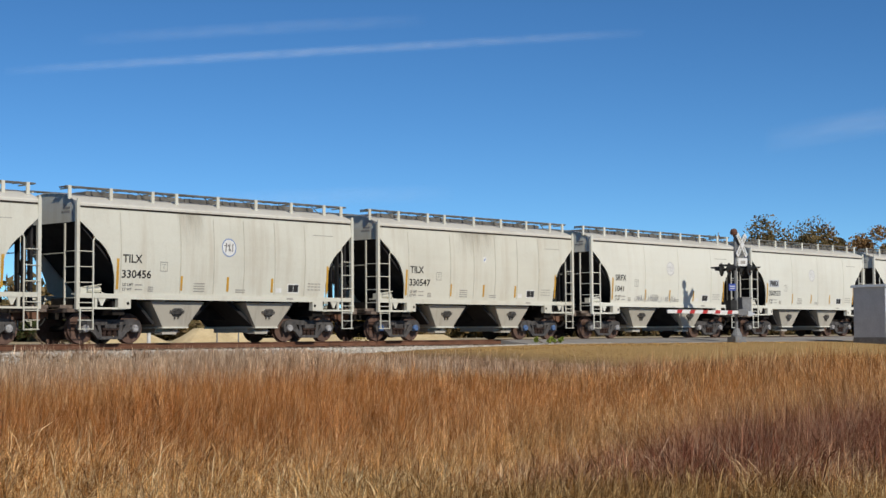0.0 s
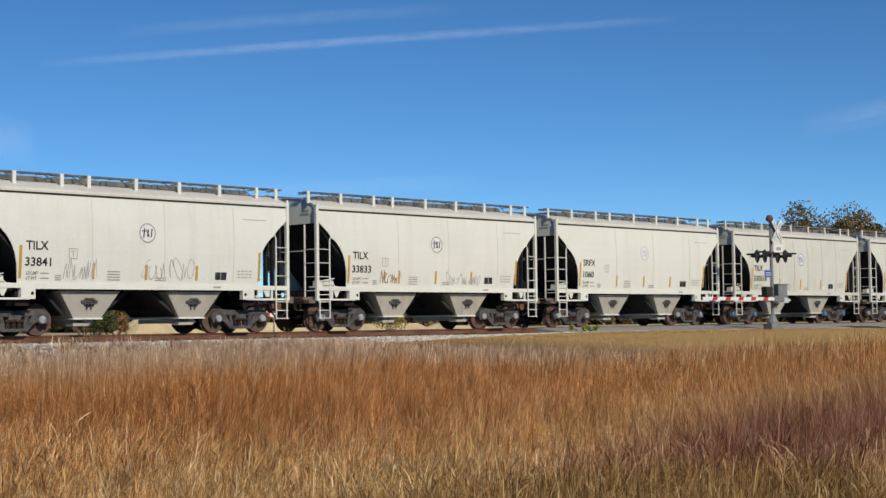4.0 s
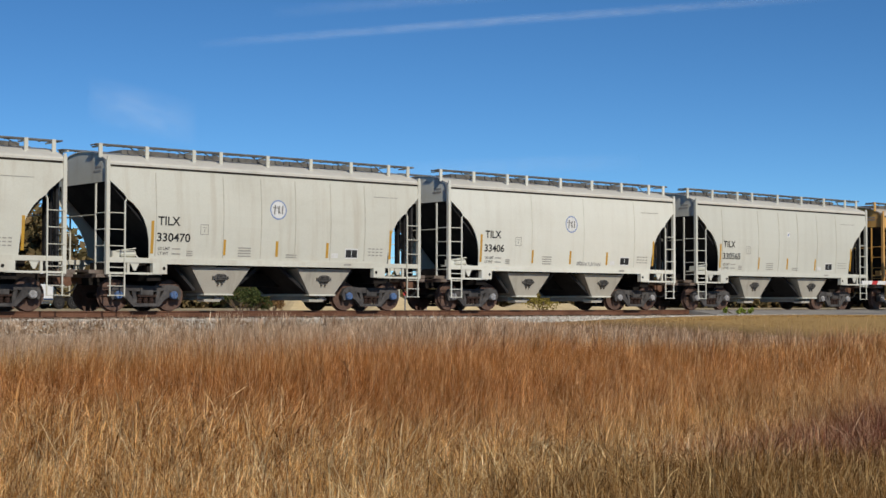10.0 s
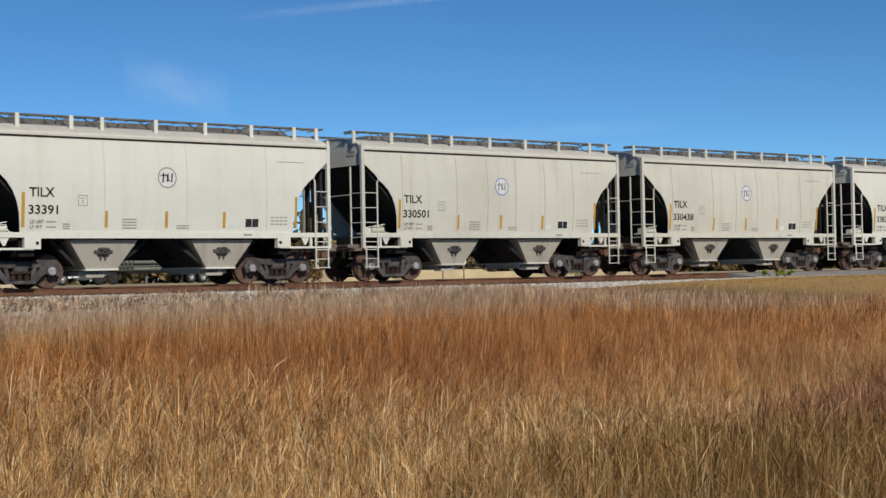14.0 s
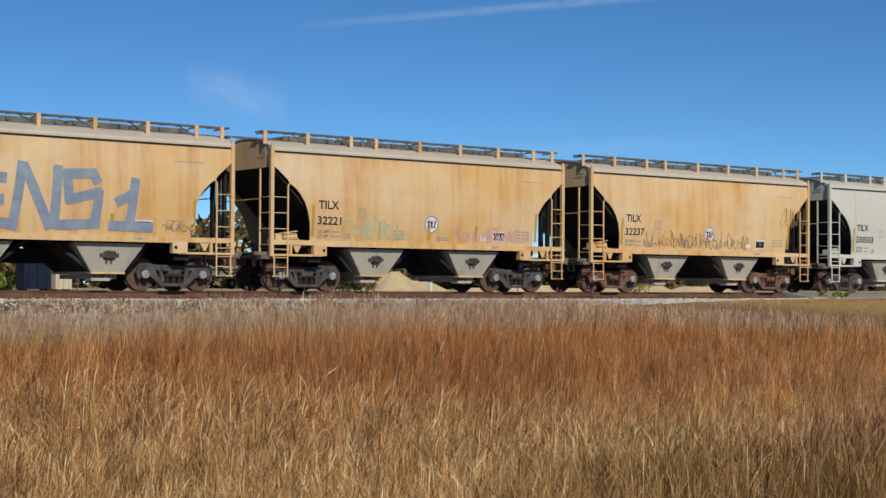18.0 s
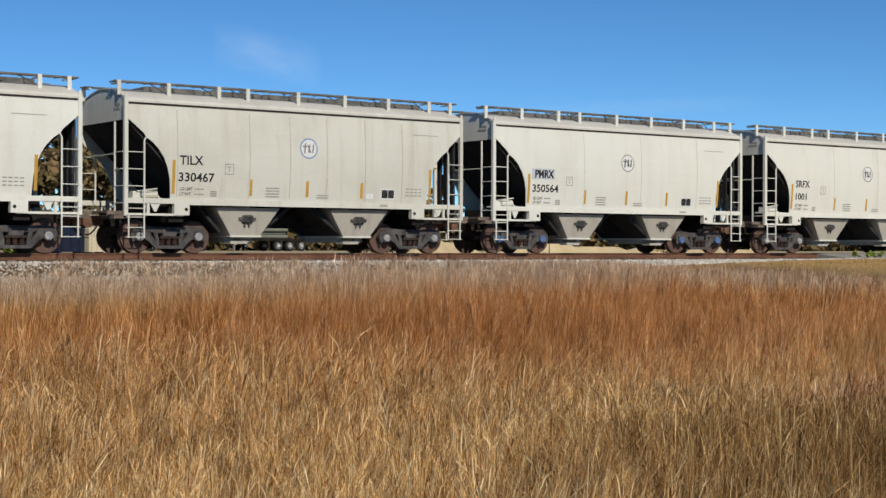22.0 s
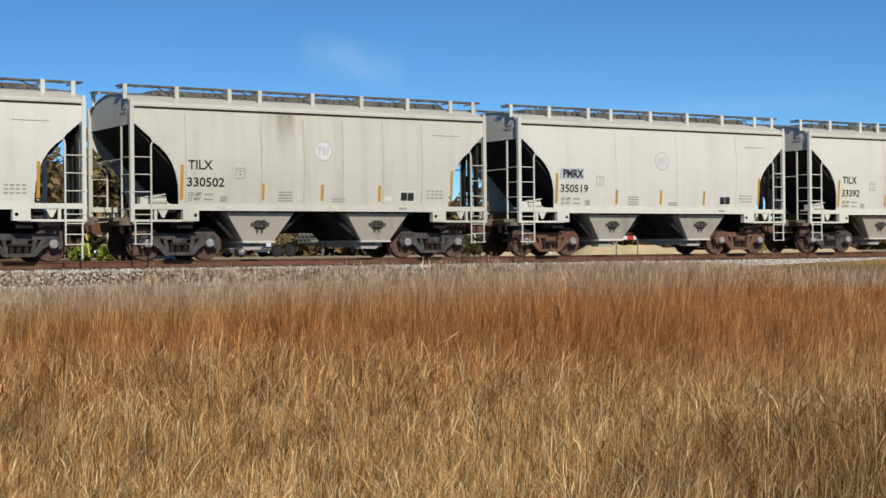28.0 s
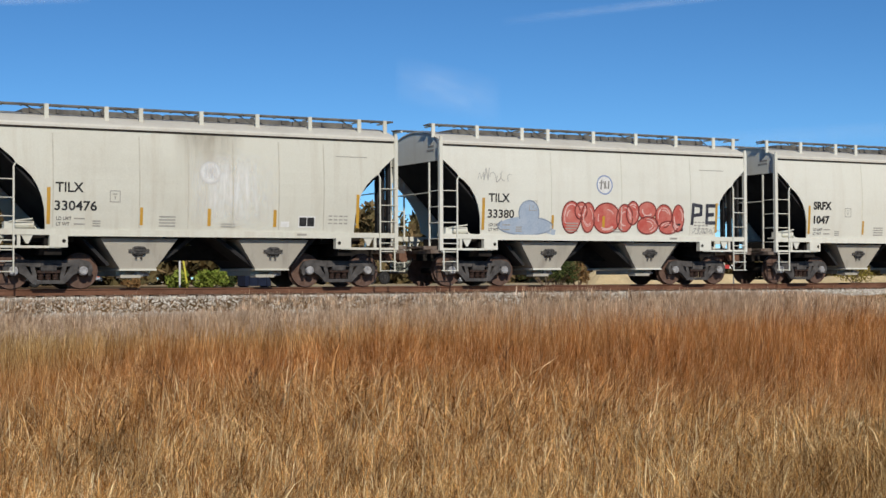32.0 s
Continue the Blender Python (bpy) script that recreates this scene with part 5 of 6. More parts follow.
# ---- level crossing ----
def flasher(parent, x, z, turn):
    """One lamp: round black backboard, long hood and lens, turned about the mast's axis."""
    m = Matrix.Translation((x, 0, z)) @ pose(0, 0, 0, 0, 0, turn) @ Matrix.Translation((0, -0.04, 0))
    bm = bmesh.new()
    lathe(bm, [(0.06, -0.12), (0.28, -0.14), (0.285, -0.12), (0.08, -0.02), (0.05, 0.06)], 18)
    board = part("backboard", bm, M_BLACK, parent)
    board.matrix_basis = m
    bm = bmesh.new()
    n = 10
    for i in range(n):
        a, b = math.pi * i / n * 1.2 - 0.3, math.pi * (i + 1) / n * 1.2 - 0.3
        y1 = -0.62 if 2 < i < 8 else -0.40
        q = [(0.15 * math.cos(a), -0.14, 0.15 * math.sin(a)), (0.15 * math.cos(b), -0.14, 0.15 * math.sin(b)), (0.09 * math.cos(b), y1, 0.13 * math.sin(b)), (0.09 * math.cos(a), y1, 0.13 * math.sin(a))]
        bm.faces.new([bm.verts.new(v) for v in q])
    part("hood", bm, M_BLACK, board)
    bm = bmesh.new()
    lathe(bm, [(0.13, -0.145), (0.11, -0.17), (0.05, -0.185)], 14)
    part("lens", bm, M_LENS, board)


def crossing_signal(x, y):
    s = thing("crossing_signal", pose(x, y, -0.02, 0, 0, -20), "galvanised crossing signal mast with black hooded flashers", "crossing signal")
    bm = bmesh.new()
    lathe(bm, [(0.072, 0.0), (0.072, 4.2), (0.055, 4.4)], 14, 'z')
    mast = part("mast", bm, M_GALV, s)
    bm = bmesh.new()
    lathe(bm, [(0.24, 0.0), (0.24, 0.12), (0.15, 0.30), (0.11, 0.42)], 12, 'z')
    box(bm, -0.28, 0.28, -0.28, 0.28, -0.3, 0.05)
    part("base_casting", bm, M_GALV, mast)
    bm = bmesh.new()
    lathe(bm, [(0.03, 4.34), (0.05, 4.40), (0.14, 4.43), (0.165, 4.54), (0.11, 4.66), (0.04, 4.69)], 16, 'z', (-0.06, 0, 0))
    part("bell", bm, M_BRASS, s, "rust brown warning bell")
    cb = part("crossbuck", box(bmesh.new(), 0.08, 0.26, -0.03, 0.03, 3.6, 4.3), M_GALV, s, "white crossed warning boards")
    for k, a in enumerate((-50, 50)):
        b = bmesh.new()
        box(b, -0.60, 0.60, -0.012, 0.012, -0.115, 0.115)
        o = part("crossbuck_board", b, M_WHITE, cb)
        o.matrix_basis = Matrix.Translation((0.30, -0.05, 3.98)) @ pose(0, 0, 0, 0, 0, 22) @ Matrix.Translation((0, -0.027 * k, 0)) @ pose(0, 0, 0, 0, a, 0)
        for q in (-1, 1):
            for i in range(4):
                d = bmesh.new()
                box(d, q * 0.15 + q * i * 0.10 - 0.03, q * 0.15 + q * i * 0.10 + 0.03, -0.017, -0.0125, -0.06, 0.06)
                part("painted_bar", d, M_FADED, o)
    plate = part("track_count_sign", box(bmesh.new(), 0.05, 0.55, -0.13, -0.11, 3.08, 3.42), M_WHITE, s)
    part("painted_bar", box(bmesh.new(), 0.18, 0.42, -0.136, -0.132, 3.17, 3.31), M_FADED, plate)
    arm = part("flasher_arm", rod(bmesh.new(), (-0.85, 0, 3.10), (0.85, 0, 3.10), 0.045, 8), M_BLACK, s)
    for x0 in (-0.54, 0.54):
        for turn in (33, 213):
            flasher(arm, x0, 2.92, turn)
    sign = part("notice_sign", box(bmesh.new(), -0.46, -0.10, -0.12, -0.10, 2.02, 2.32), M_BLUESIGN, s, "small blue emergency notice sign")
    for z in (2.10, 2.19):
        part("painted_bar", box(bmesh.new(), -0.42, -0.15, -0.126, -0.122, z, z + 0.03), M_PALE, sign)
    mech = part("gate_mechanism", box(bmesh.new(), 0.12, 0.58, -0.28, 0.24, 1.10, 1.68), M_GALV, s, "grey gate motor housing")
    part("housing_cover", box(bmesh.new(), 0.09, 0.61, -0.31, 0.27, 1.68, 1.74), M_GALV, mech)
    part("junction_box", box(bmesh.new(), -0.42, -0.10, -0.18, 0.18, 1.18, 1.62), M_BLACK, s)
    for q in (-0.35, 0.30):
        bm = bmesh.new()
        prism(bm, [(-0.2, 0.98), (0.55, 0.92), (0.72, 1.04), (0.55, 1.14), (-0.2, 1.18)], q, q + 0.05)
        part("counterweight", bm, M_SILVER, s)
    gate = thing("crossing_gate_arm", pose(x, y - 0.42, 1.06, 0, 0, 0), "lowered red and white striped crossing gate arm", "crossing gate")
    x1 = -0.52
    for i, w in enumerate((0.55, 0.36, 0.58, 0.36, 0.58, 0.36, 0.58, 0.36, 0.58, 0.36, 0.62)):
        x2 = x1 - w
        part("arm_stripe", prism(bmesh.new(), [(x1, -0.06), (x2, -0.058), (x2 + 0.09 * (i < 10), 0.08), (x1 + 0.09 * (i > 0), 0.082)], -0.02, 0.02), M_WHITE if i % 2 == 0 else M_RED, gate)
        x1 = x2
    part("arm_bracket", box(bmesh.new(), -0.54, 0.20, -0.05, 0.05, -0.10, 0.14), M_GALV, gate)
    part("arm_link", box(bmesh.new(), 0.12, 0.22, 0.03, 0.44, -0.05, 0.05), M_GALV, gate)


crossing_signal(56.64, 35.05)


def signal_cabinet(x, y):
    c = thing("signal_cabinet", pose(x, y, -0.10, 0, 0, -14), "pale silver trackside signal cabinet with printed notice", "equipment cabinet")
    body = part("body", box(bmesh.new(), 0, 2.4, 0, 1.8, 0.0, 2.28), M_SILVER, c)
    part("roof_cap", prism(bmesh.new(), [(-0.10, 2.28), (2.50, 2.28), (2.44, 2.40), (-0.04, 2.40)], -0.10, 1.90), M_SILVER, c)
    part("plinth", box(bmesh.new(), -0.03, 2.43, -0.03, 1.83, -0.35, 0.06), M_GALV, c)
    part("door", box(bmesh.new(), 0.35, 1.35, -0.03, -0.004, 0.15, 2.10), M_SILVER, body)
    part("door_handle", box(bmesh.new(), 1.22, 1.28, -0.08, -0.03, 1.0, 1.25), M_GALV, body)
    sheet = part("notice_sheet", box(bmesh.new(), 0.62, 1.16, -0.042, -0.033, 1.55, 2.05), M_PALE, body)
    for k in range(5):
        part("painted_bars", box(bmesh.new(), 0.68, 1.10 - 0.06 * (k % 2), -0.048, -0.045, 1.62 + k * 0.085, 1.65 + k * 0.085), M_DECAL, sheet)


signal_cabinet(62.39, 31.05)


# ---- vegetation behind the track ----
def leaves(rng, centres, radii, n, size):
    """Small two-triangle leaves clustered round centres."""
    c = np.asarray(centres, float)
    k = rng.integers(0, len(c), n)
    d = rng.normal(0, 1, (n, 3))
    d /= np.linalg.norm(d, axis=1)[:, None]
    p = c[k] + d * (np.asarray(radii)[k] * rng.uniform(0.25, 1.0, n) ** 0.5)[:, None]
    u = rng.normal(0, 1, (n, 3))
    u /= np.linalg.norm(u, axis=1)[:, None]
    w = np.cross(u, rng.normal(0, 1, (n, 3)))
    w /= np.linalg.norm(w, axis=1)[:, None]
    s = (size * rng.uniform(0.5, 1.3, n))[:, None]
    v = np.stack([p - u * s, p + w * s * 0.5, p + u * s, p - w * s * 0.5], 1).reshape(-1, 3)
    i = np.arange(n)[:, None] * 4
    return v, np.concatenate([i + np.array([[0, 1, 2]]), i + np.array([[0, 2, 3]])])


def tree(x, y, h, r, material, seed, label, count=5200, bare=0.2):
    rng = np.random.default_rng(seed)
    z = float(ground_z(x, y))
    t = thing("tree", pose(x, y, z - 0.1), label, "tree", "trees beyond the crossing")
    bm = bmesh.new()
    rod(bm, (0, 0, 0), (0.1, 0, h * 0.42), 0.24, 9, 0.16)
    cs, rs = [], []
    for k in range(11):
        a = k * 2.4
        b = Vector((0.1, 0, h * rng.uniform(0.28, 0.45)))
        e = Vector((math.cos(a) * r * rng.uniform(0.4, 0.85), math.sin(a) * r * 0.7, h * rng.uniform(0.6, 0.93)))
        m = b.lerp(e, 0.55) + Vector((0, 0, 0.25))
        rod(bm, b, m, 0.10, 6, 0.06)
        rod(bm, m, e, 0.06, 5, 0.02)
        cs.append(e)
        rs.append(r * rng.uniform(0.24, 0.42))
        for q in range(3):
            g = m.lerp(e, rng.uniform(0.3, 1.0)) + Vector(rng.normal(0, r * 0.16, 3))
            rod(bm, m, g, 0.03, 4, 0.01)
            cs.append(g)
            rs.append(r * rng.uniform(0.12, 0.26))
    part("trunk", bm, M_BARK, t)
    v, f = leaves(rng, cs, rs, count, 0.17)
    part("crown", raw_mesh("crown", v, f, material), material, t)


tree(126.76, 73.53, 10.9, 5.2, M_LEAF_OLIVE, 1, "olive and brown autumn tree beyond the railway crossing", 13000)
tree(137.74, 71.86, 10.8, 3.9, M_LEAF_RUST, 2, "thin brownish half-bare tree beyond the railway crossing", 5200)
tree(119.77, 74.14, 9.6, 3.0, M_LEAF_RUST, 3, "thin brownish half-bare tree beyond the railway crossing", 1300)
tree(148.77, 73.70, 10.5, 4.0, M_LEAF_OLIVE, 4, "olive and brown autumn tree beyond the railway crossing", 7000)


def bush(x, y, w, h, material, seed, label, n=1500, leaf=0.06):
    rng = np.random.default_rng(seed)
    z = float(ground_z(x, y))
    t = thing("bush", pose(x, y, z), label, "bush", "bushes in the yard")
    bm = bmesh.new()
    cs, rs = [], []
    for k in range(9):
        a = rng.uniform(0, 6.28)
        e = Vector((math.cos(a) * w * 0.36, math.sin(a) * w * 0.3, h * rng.uniform(0.35, 0.85)))
        rod(bm, (0, 0, -0.05), e, 0.025, 5, 0.01)
        cs.append(e)
        rs.append(min(w, h) * rng.uniform(0.2, 0.36))
    part("stem_cluster", bm, M_BARK, t)
    v, f = leaves(rng, cs, rs, n, leaf)
    part("foliage", raw_mesh("foliage", v, f, material), material, t)


bush(35.03, 53.47, 2.0, 1.25, M_LEAF_DARK, 11, "dark green rounded bush beside sand heaps")
bush(36.44, 54.05, 1.0, 0.9, M_LEAF_RUST, 17, "brown dry shrub beside a dark bush", 700)
bush(52.44, 54.21, 1.9, 1.25, M_LEAF_MUSTARD, 12, "mustard yellow bush on pale sandy ground")
bush(17.20, 49.80, 0.65, 0.7, M_LEAF_LIME, 13, "bright green leafy shrub at the yard edge", 900, 0.09)
bush(18.55, 50.11, 1.15, 0.78, M_LEAF_LIME, 14, "bright green leafy shrub at the yard edge", 1200, 0.09)
bush(19.60, 51.60, 0.8, 0.6, M_LEAF_DARK, 15, "low dark green shrub at the yard edge", 700, 0.07)
bush(39.55, 61.41, 2.6, 1.6, M_LEAF_DARK, 16, "dark green rounded bush beside sand heaps", 1600)
bush(16.10, 51.40, 0.6, 0.45, M_LEAF_RUST, 18, "brown dry shrub at the yard edge", 600)


bush(46.99, 37.59, 1.6, 0.32, M_LEAF_LIME, 19, "low green weeds at the road edge", 700, 0.05)


def dry_weed(x, y, h, lean, seed):
    rng = random.Random(seed)
    w = thing("dry_weed", pose(x, y, float(ground_z(x, y)) - 0.02, 0, lean, 20 * seed), "dark dead weed stalk among the dry grass", "weed", "dead weeds")
    bm = bmesh.new()
    rod(bm, (0, 0, 0), (0, 0, h), 0.007, 5, 0.003)
    part("stalk", bm, M_WEED, w)
    for k in range(7):
        z = h * rng.uniform(0.35, 0.95)
        a = rng.uniform(0, 6.28)
        bm = bmesh.new()
        q = (math.cos(a) * 0.09, math.sin(a) * 0.09, z + 0.13)
        rod(bm, (0, 0, z), q, 0.004, 4, 0.002)
        lathe(bm, [(0.003, 0.0), (0.009, 0.012), (0.004, 0.03)], 6, 'z', q)
        part("twig", bm, M_WEED, w)


for k, (x, y, h, lean) in enumerate(((5.1, 14.6, 0.86, -22), (5.8, 14.7, 0.80, 18), (5.95, 14.9, 0.7, 8), (9.4, 15.5, 0.8, -6), (12.1, 16.0, 0.85, 10), (7.6, 13.1, 0.75, 25))):
    dry_weed(x, y, h, lean, k + 1)


def treeline():
    rng = np.random.default_rng(5)
    cs, rs = [], []
    x = -25.0
    while x < 330:
        az = math.degrees(math.atan2(x, 130))
        top = 11.6 if az < 25.0 else (7.4 if az < 29.5 else (6.4 if 31.5 < az < 35 else 3.2))
        top *= rng.uniform(0.72, 1.08)
        for k in range(9):
            cs.append((x + rng.normal(0, 1.5), 130 + rng.normal(0, 3), (0.7, 1.8)[k] if k < 2 else max(0.4, top * rng.uniform(0.15, 0.88))))
            rs.append(rng.uniform(1.2, 2.2) * (1 if top > 4 else 0.7))
        x += 1.5
    v, f = leaves(rng, cs, rs, 190000, 0.50)
    tagged(new("far_woods", raw_mesh("far_woods", v, f, M_LEAF_OLIVE)), "distant belt of olive and brown scrub woods", "woods", kind="stuff")
    bm = bmesh.new()
    for k in range(60):
        a = rng.uniform(-25, 60)
        rod(bm, (a, 130 + rng.normal(0, 2), -0.3), (a + rng.normal(0, 0.5), 130, rng.uniform(4, 7)), 0.12, 5, 0.04)
    tagged(new("far_trunks", mesh_of("far_trunks", bm, M_BARK)), "bare trunks of the distant scrub woods", "trunks", kind="stuff")


treeline()


# ---- yard behind the track ----
def heap(x, y, rx, ry, h, seed, flat=0.0):
    rng = np.random.default_rng(seed)
    n, m = 26, 9
    bm = bmesh.new()
    rings = []
    for j in range(m):
        t = j / (m - 1)
        ring = []
        for i in range(n):
            a = 2 * math.pi * i / n
            rr = (1 - t) * (1 + 0.10 * math.sin(3 * a + seed) + 0.05 * math.sin(7 * a)) + flat * t
            ring.append(bm.verts.new((rx * rr * math.cos(a), ry * rr * math.sin(a), h * t ** 1.15 + rng.uniform(-0.02, 0.02))))
        rings.append(ring)
    for a, b in zip(rings, rings[1:]):
        for i in range(n):
            k = (i + 1) % n
            bm.faces.new((a[i], a[k], b[k], b[i]))
    bm.faces.new(rings[-1])
    solid("sand_heap", bm, M_SAND, "pale tan heap of dry sand standing in the yard", "sand heap", "sand heaps", m=pose(x, y, float(ground_z(x, y)) - 0.03))


heap(38.86, 55.22, 2.1, 1.6, 1.02, 1, 0.10)
heap(40.67, 55.89, 1.9, 1.5, 0.62, 2, 0.25)
heap(44.06, 55.54, 2.2, 1.6, 0.80, 3, 0.20)
heap(46.47, 55.90, 2.6, 1.5, 0.58, 4, 0.4)
heap(50.39, 57.24, 3.2, 1.8, 0.45, 5, 0.5)
heap(56.41, 58.15, 3.6, 1.8, 0.48, 6, 0.5)
heap(62.42, 59.06, 3.0, 1.8, 0.45, 7, 0.5)


def barricade(x, y):
    b = thing("barricade", pose(x, y, float(ground_z(x, y)), 0, 0, -20), "red and white striped road barricade standing by sand heaps", "barricade")
    for s in (-0.5, 0.5):
        part("leg", box(bmesh.new(), s - 0.03, s + 0.03, -0.25, 0.25, 0.0, 0.06), M_GALV, b)
        part("upright", box(bmesh.new(), s - 0.025, s + 0.025, -0.025, 0.025, 0.05, 1.00), M_GALV, b)
    for i in range(4):
        part("stripe", box(bmesh.new(), -0.60 + i * 0.30, -0.30 + i * 0.30, -0.045, -0.025, 0.80, 0.97), M_RED if i % 2 == 0 else M_WHITE, b)


barricade(43.42, 52.95)


def switch_stand(x, y):
    s = thing("marker_post", pose(x, y, float(ground_z(x, y))), "white capped marker post in the yard", "post")
    part("shaft", rod(bmesh.new(), (0, 0, 0), (0, 0, 1.0), 0.075, 10), M_WHITE, s)
    part("cap", rod(bmesh.new(), (0, 0, 1.0), (0, 0, 1.13), 0.14, 10, 0.10), M_WHITE, s)


switch_stand(35.75, 48.36)


def pipe_marker(x, y, material, lean, label):
    s = thing("pipeline_marker", pose(x, y, float(ground_z(x, y)), 0, lean, 0), label, "marker post")
    part("shaft", rod(bmesh.new(), (0, 0, -0.05), (0, 0, 1.35), 0.035, 8), material, s)
    part("top_cap", rod(bmesh.new(), (0, 0, 1.35), (0, 0, 1.42), 0.05, 8, 0.03), material, s)


pipe_marker(16.89, 47.75, M_YELLOWPIPE, -9, "leaning yellow pipeline marker post")
pipe_marker(16.64, 47.86, M_WHITE, 0, "upright white pipeline marker post")
pipe_marker(37.95, 87.44, M_CASTRUST, 0, "short rust brown yard post")


def road_wheel(parent, x, y, r=0.50, hub=None):
    bm = bmesh.new()
    lathe(bm, [(r * 0.56, -0.12), (r - 0.05, -0.13), (r, -0.09), (r, 0.09), (r - 0.05, 0.13), (r * 0.56, 0.12)], 20, 'y', (x, y, r))
    w = part("wheel", bm, M_RUBBER, parent)
    bm = bmesh.new()
    lathe(bm, [(r * 0.56, -0.10), (r * 0.48, -0.13), (0.12, -0.08), (0.10, -0.16), (0.04, -0.17), (0.04, 0.1)], 16, 'y', (x, y, r))
    part("rim", bm, hub or M_TRUCKWHITE, w)


def semi_truck(x, y):
    t = thing("semi_truck", pose(x, y, float(ground_z(x, y)), 0, 0, 8), "white conventional semi truck parked nose to the yard lane", "truck")
    bm = bmesh.new()
    prism(bm, [(0.12, 0.55), (2.0, 0.55), (2.0, 1.75), (1.5, 1.72), (0.45, 1.52), (0.16, 1.35)], -0.72, 0.72)
    hood = part("hood", bm, M_TRUCKWHITE, t)
    part("grille", box(bmesh.new(), 0.06, 0.13, -0.52, 0.52, 0.62, 1.38), M_BLACK, hood)
    for k in range(7):
        part("grille_bar", box(bmesh.new(), 0.035, 0.06, -0.46 + k * 0.15, -0.43 + k * 0.15, 0.64, 1.36), M_CHROME, hood)
    part("bumper", prism(bmesh.new(), [(-0.12, 0.38), (0.30, 0.36), (0.30, 0.68), (-0.08, 0.68)], -1.15, 1.15), M_CHROME, t)
    for s in (-1, 1):
        bm = bmesh.new()
        prism(bm, [(0.30, 0.70), (0.42, 1.08), (0.95, 1.18), (1.45, 1.05), (1.62, 0.72), (1.40, 0.72), (1.25, 0.98), (0.62, 1.0), (0.48, 0.72)], s * 0.72, s * 1.16)
        fender = part("fender", bm, M_TRUCKWHITE, t)
        part("headlight", box(bmesh.new(), 0.24, 0.33, min(s * 0.78, s * 1.08), max(s * 0.78, s * 1.08), 0.74, 0.98), M_CHROME, fender)
        road_wheel(t, 0.98, s * 1.0)
        for wx in (4.3, 5.6):
            road_wheel(t, wx, s * 1.0, 0.5, M_CAST)
        part("mirror", box(bmesh.new(), 2.12, 2.22, min(s * 1.30, s * 1.42), max(s * 1.30, s * 1.42), 1.9, 2.6), M_CHROME, t)
    bm = bmesh.new()
    prism(bm, [(1.98, 0.60), (3.70, 0.60), (3.70, 2.95), (2.60, 2.90), (2.15, 1.95), (1.98, 1.75)], -1.1, 1.1)
    cab = part("cab", bm, M_TRUCKWHITE, t)
    part("windscreen", prism(bmesh.new(), [(2.15, 2.0), (2.50, 2.74), (2.47, 2.76), (2.12, 2.02)], -0.95, 0.95), M_GLASS, cab)
    part("side_window", prism(bmesh.new(), [(2.42, 2.0), (2.66, 2.60), (3.20, 2.60), (3.20, 2.0)], -1.112, -1.102), M_GLASS, cab)
    part("door_step", box(bmesh.new(), 2.1, 3.4, -1.16, -0.8, 0.40, 0.60), M_CHROME, t)
    part("fuel_tank", rod(bmesh.new(), (2.4, -0.86, 0.68), (3.7, -0.86, 0.68), 0.28, 14), M_CHROME, t)
    part("exhaust_stack", rod(bmesh.new(), (3.85, -0.9, 0.7), (3.85, -0.9, 3.3), 0.08, 10), M_CHROME, t)
    part("chassis", box(bmesh.new(), 1.0, 6.4, -0.45, 0.45, 0.62, 0.90), M_UNDER, t)
    tr = thing("flatbed_trailer", pose(x + 6.6, y + 1.0, float(ground_z(x, y)), 0, 0, 8), "low flatbed trailer loaded with grey-green pipe bundles", "trailer")
    part("deck", box(bmesh.new(), 0.2, 10.5, -1.2, 1.2, 0.86, 1.04), M_UNDER, tr)
    for k in range(3):
        for q in range(4):
            part("pipe", rod(bmesh.new(), (1.0, -0.9 + q * 0.55 + 0.27 * (k % 2), 1.2 + 0.28 * k), (7.6, -0.9 + q * 0.55 + 0.27 * (k % 2), 1.2 + 0.28 * k), 0.15, 9), M_PIPE, tr)
    for wx in (6.6, 7.8, 9.0):
        for s in (-1, 1):
            road_wheel(tr, wx, s * 0.98, 0.46)
    part("landing_leg", box(bmesh.new(), 2.2, 2.34, -0.9, -0.76, 0.02, 0.86), M_GALV, tr)


M_PIPE = simple("grey green coated pipe", (0.16, 0.17, 0.13), (0.22, 0.22, 0.18), 3.0, 0.7)
semi_truck(49.29, 109.27)


def storage_box(x, y, w, d, h, material, label):
    s = thing("storage_box", pose(x, y, float(ground_z(x, y)), 0, 0, 6), label, "container")
    part("shell", box(bmesh.new(), 0, w, 0, d, 0.08, h), material, s)
    part("lid", box(bmesh.new(), -0.04, w + 0.04, -0.04, d + 0.04, h, h + 0.08), material, s)
    for k in range(3):
        part("rib", box(bmesh.new(), w * (k + 0.5) / 3 - 0.03, w * (k + 0.5) / 3 + 0.03, -0.05, 0.0, 0.10, h - 0.02), material, s)
    for q in (0.1, w - 0.2):
        part("skid", box(bmesh.new(), q, q + 0.1, 0, d, 0.0, 0.08), M_UNDER, s)


storage_box(31.78, 76.0, 0.95, 0.8, 1.45, M_BEIGE, "beige steel storage box standing in the yard")


M_NAVY = simple("dark navy vehicle paint", (0.010, 0.014, 0.030), (0.018, 0.024, 0.048), 2.0, 0.3)
storage_box(30.1, 76.1, 1.55, 0.9, 1.4, M_NAVY, "dark navy steel storage box beside a beige one")


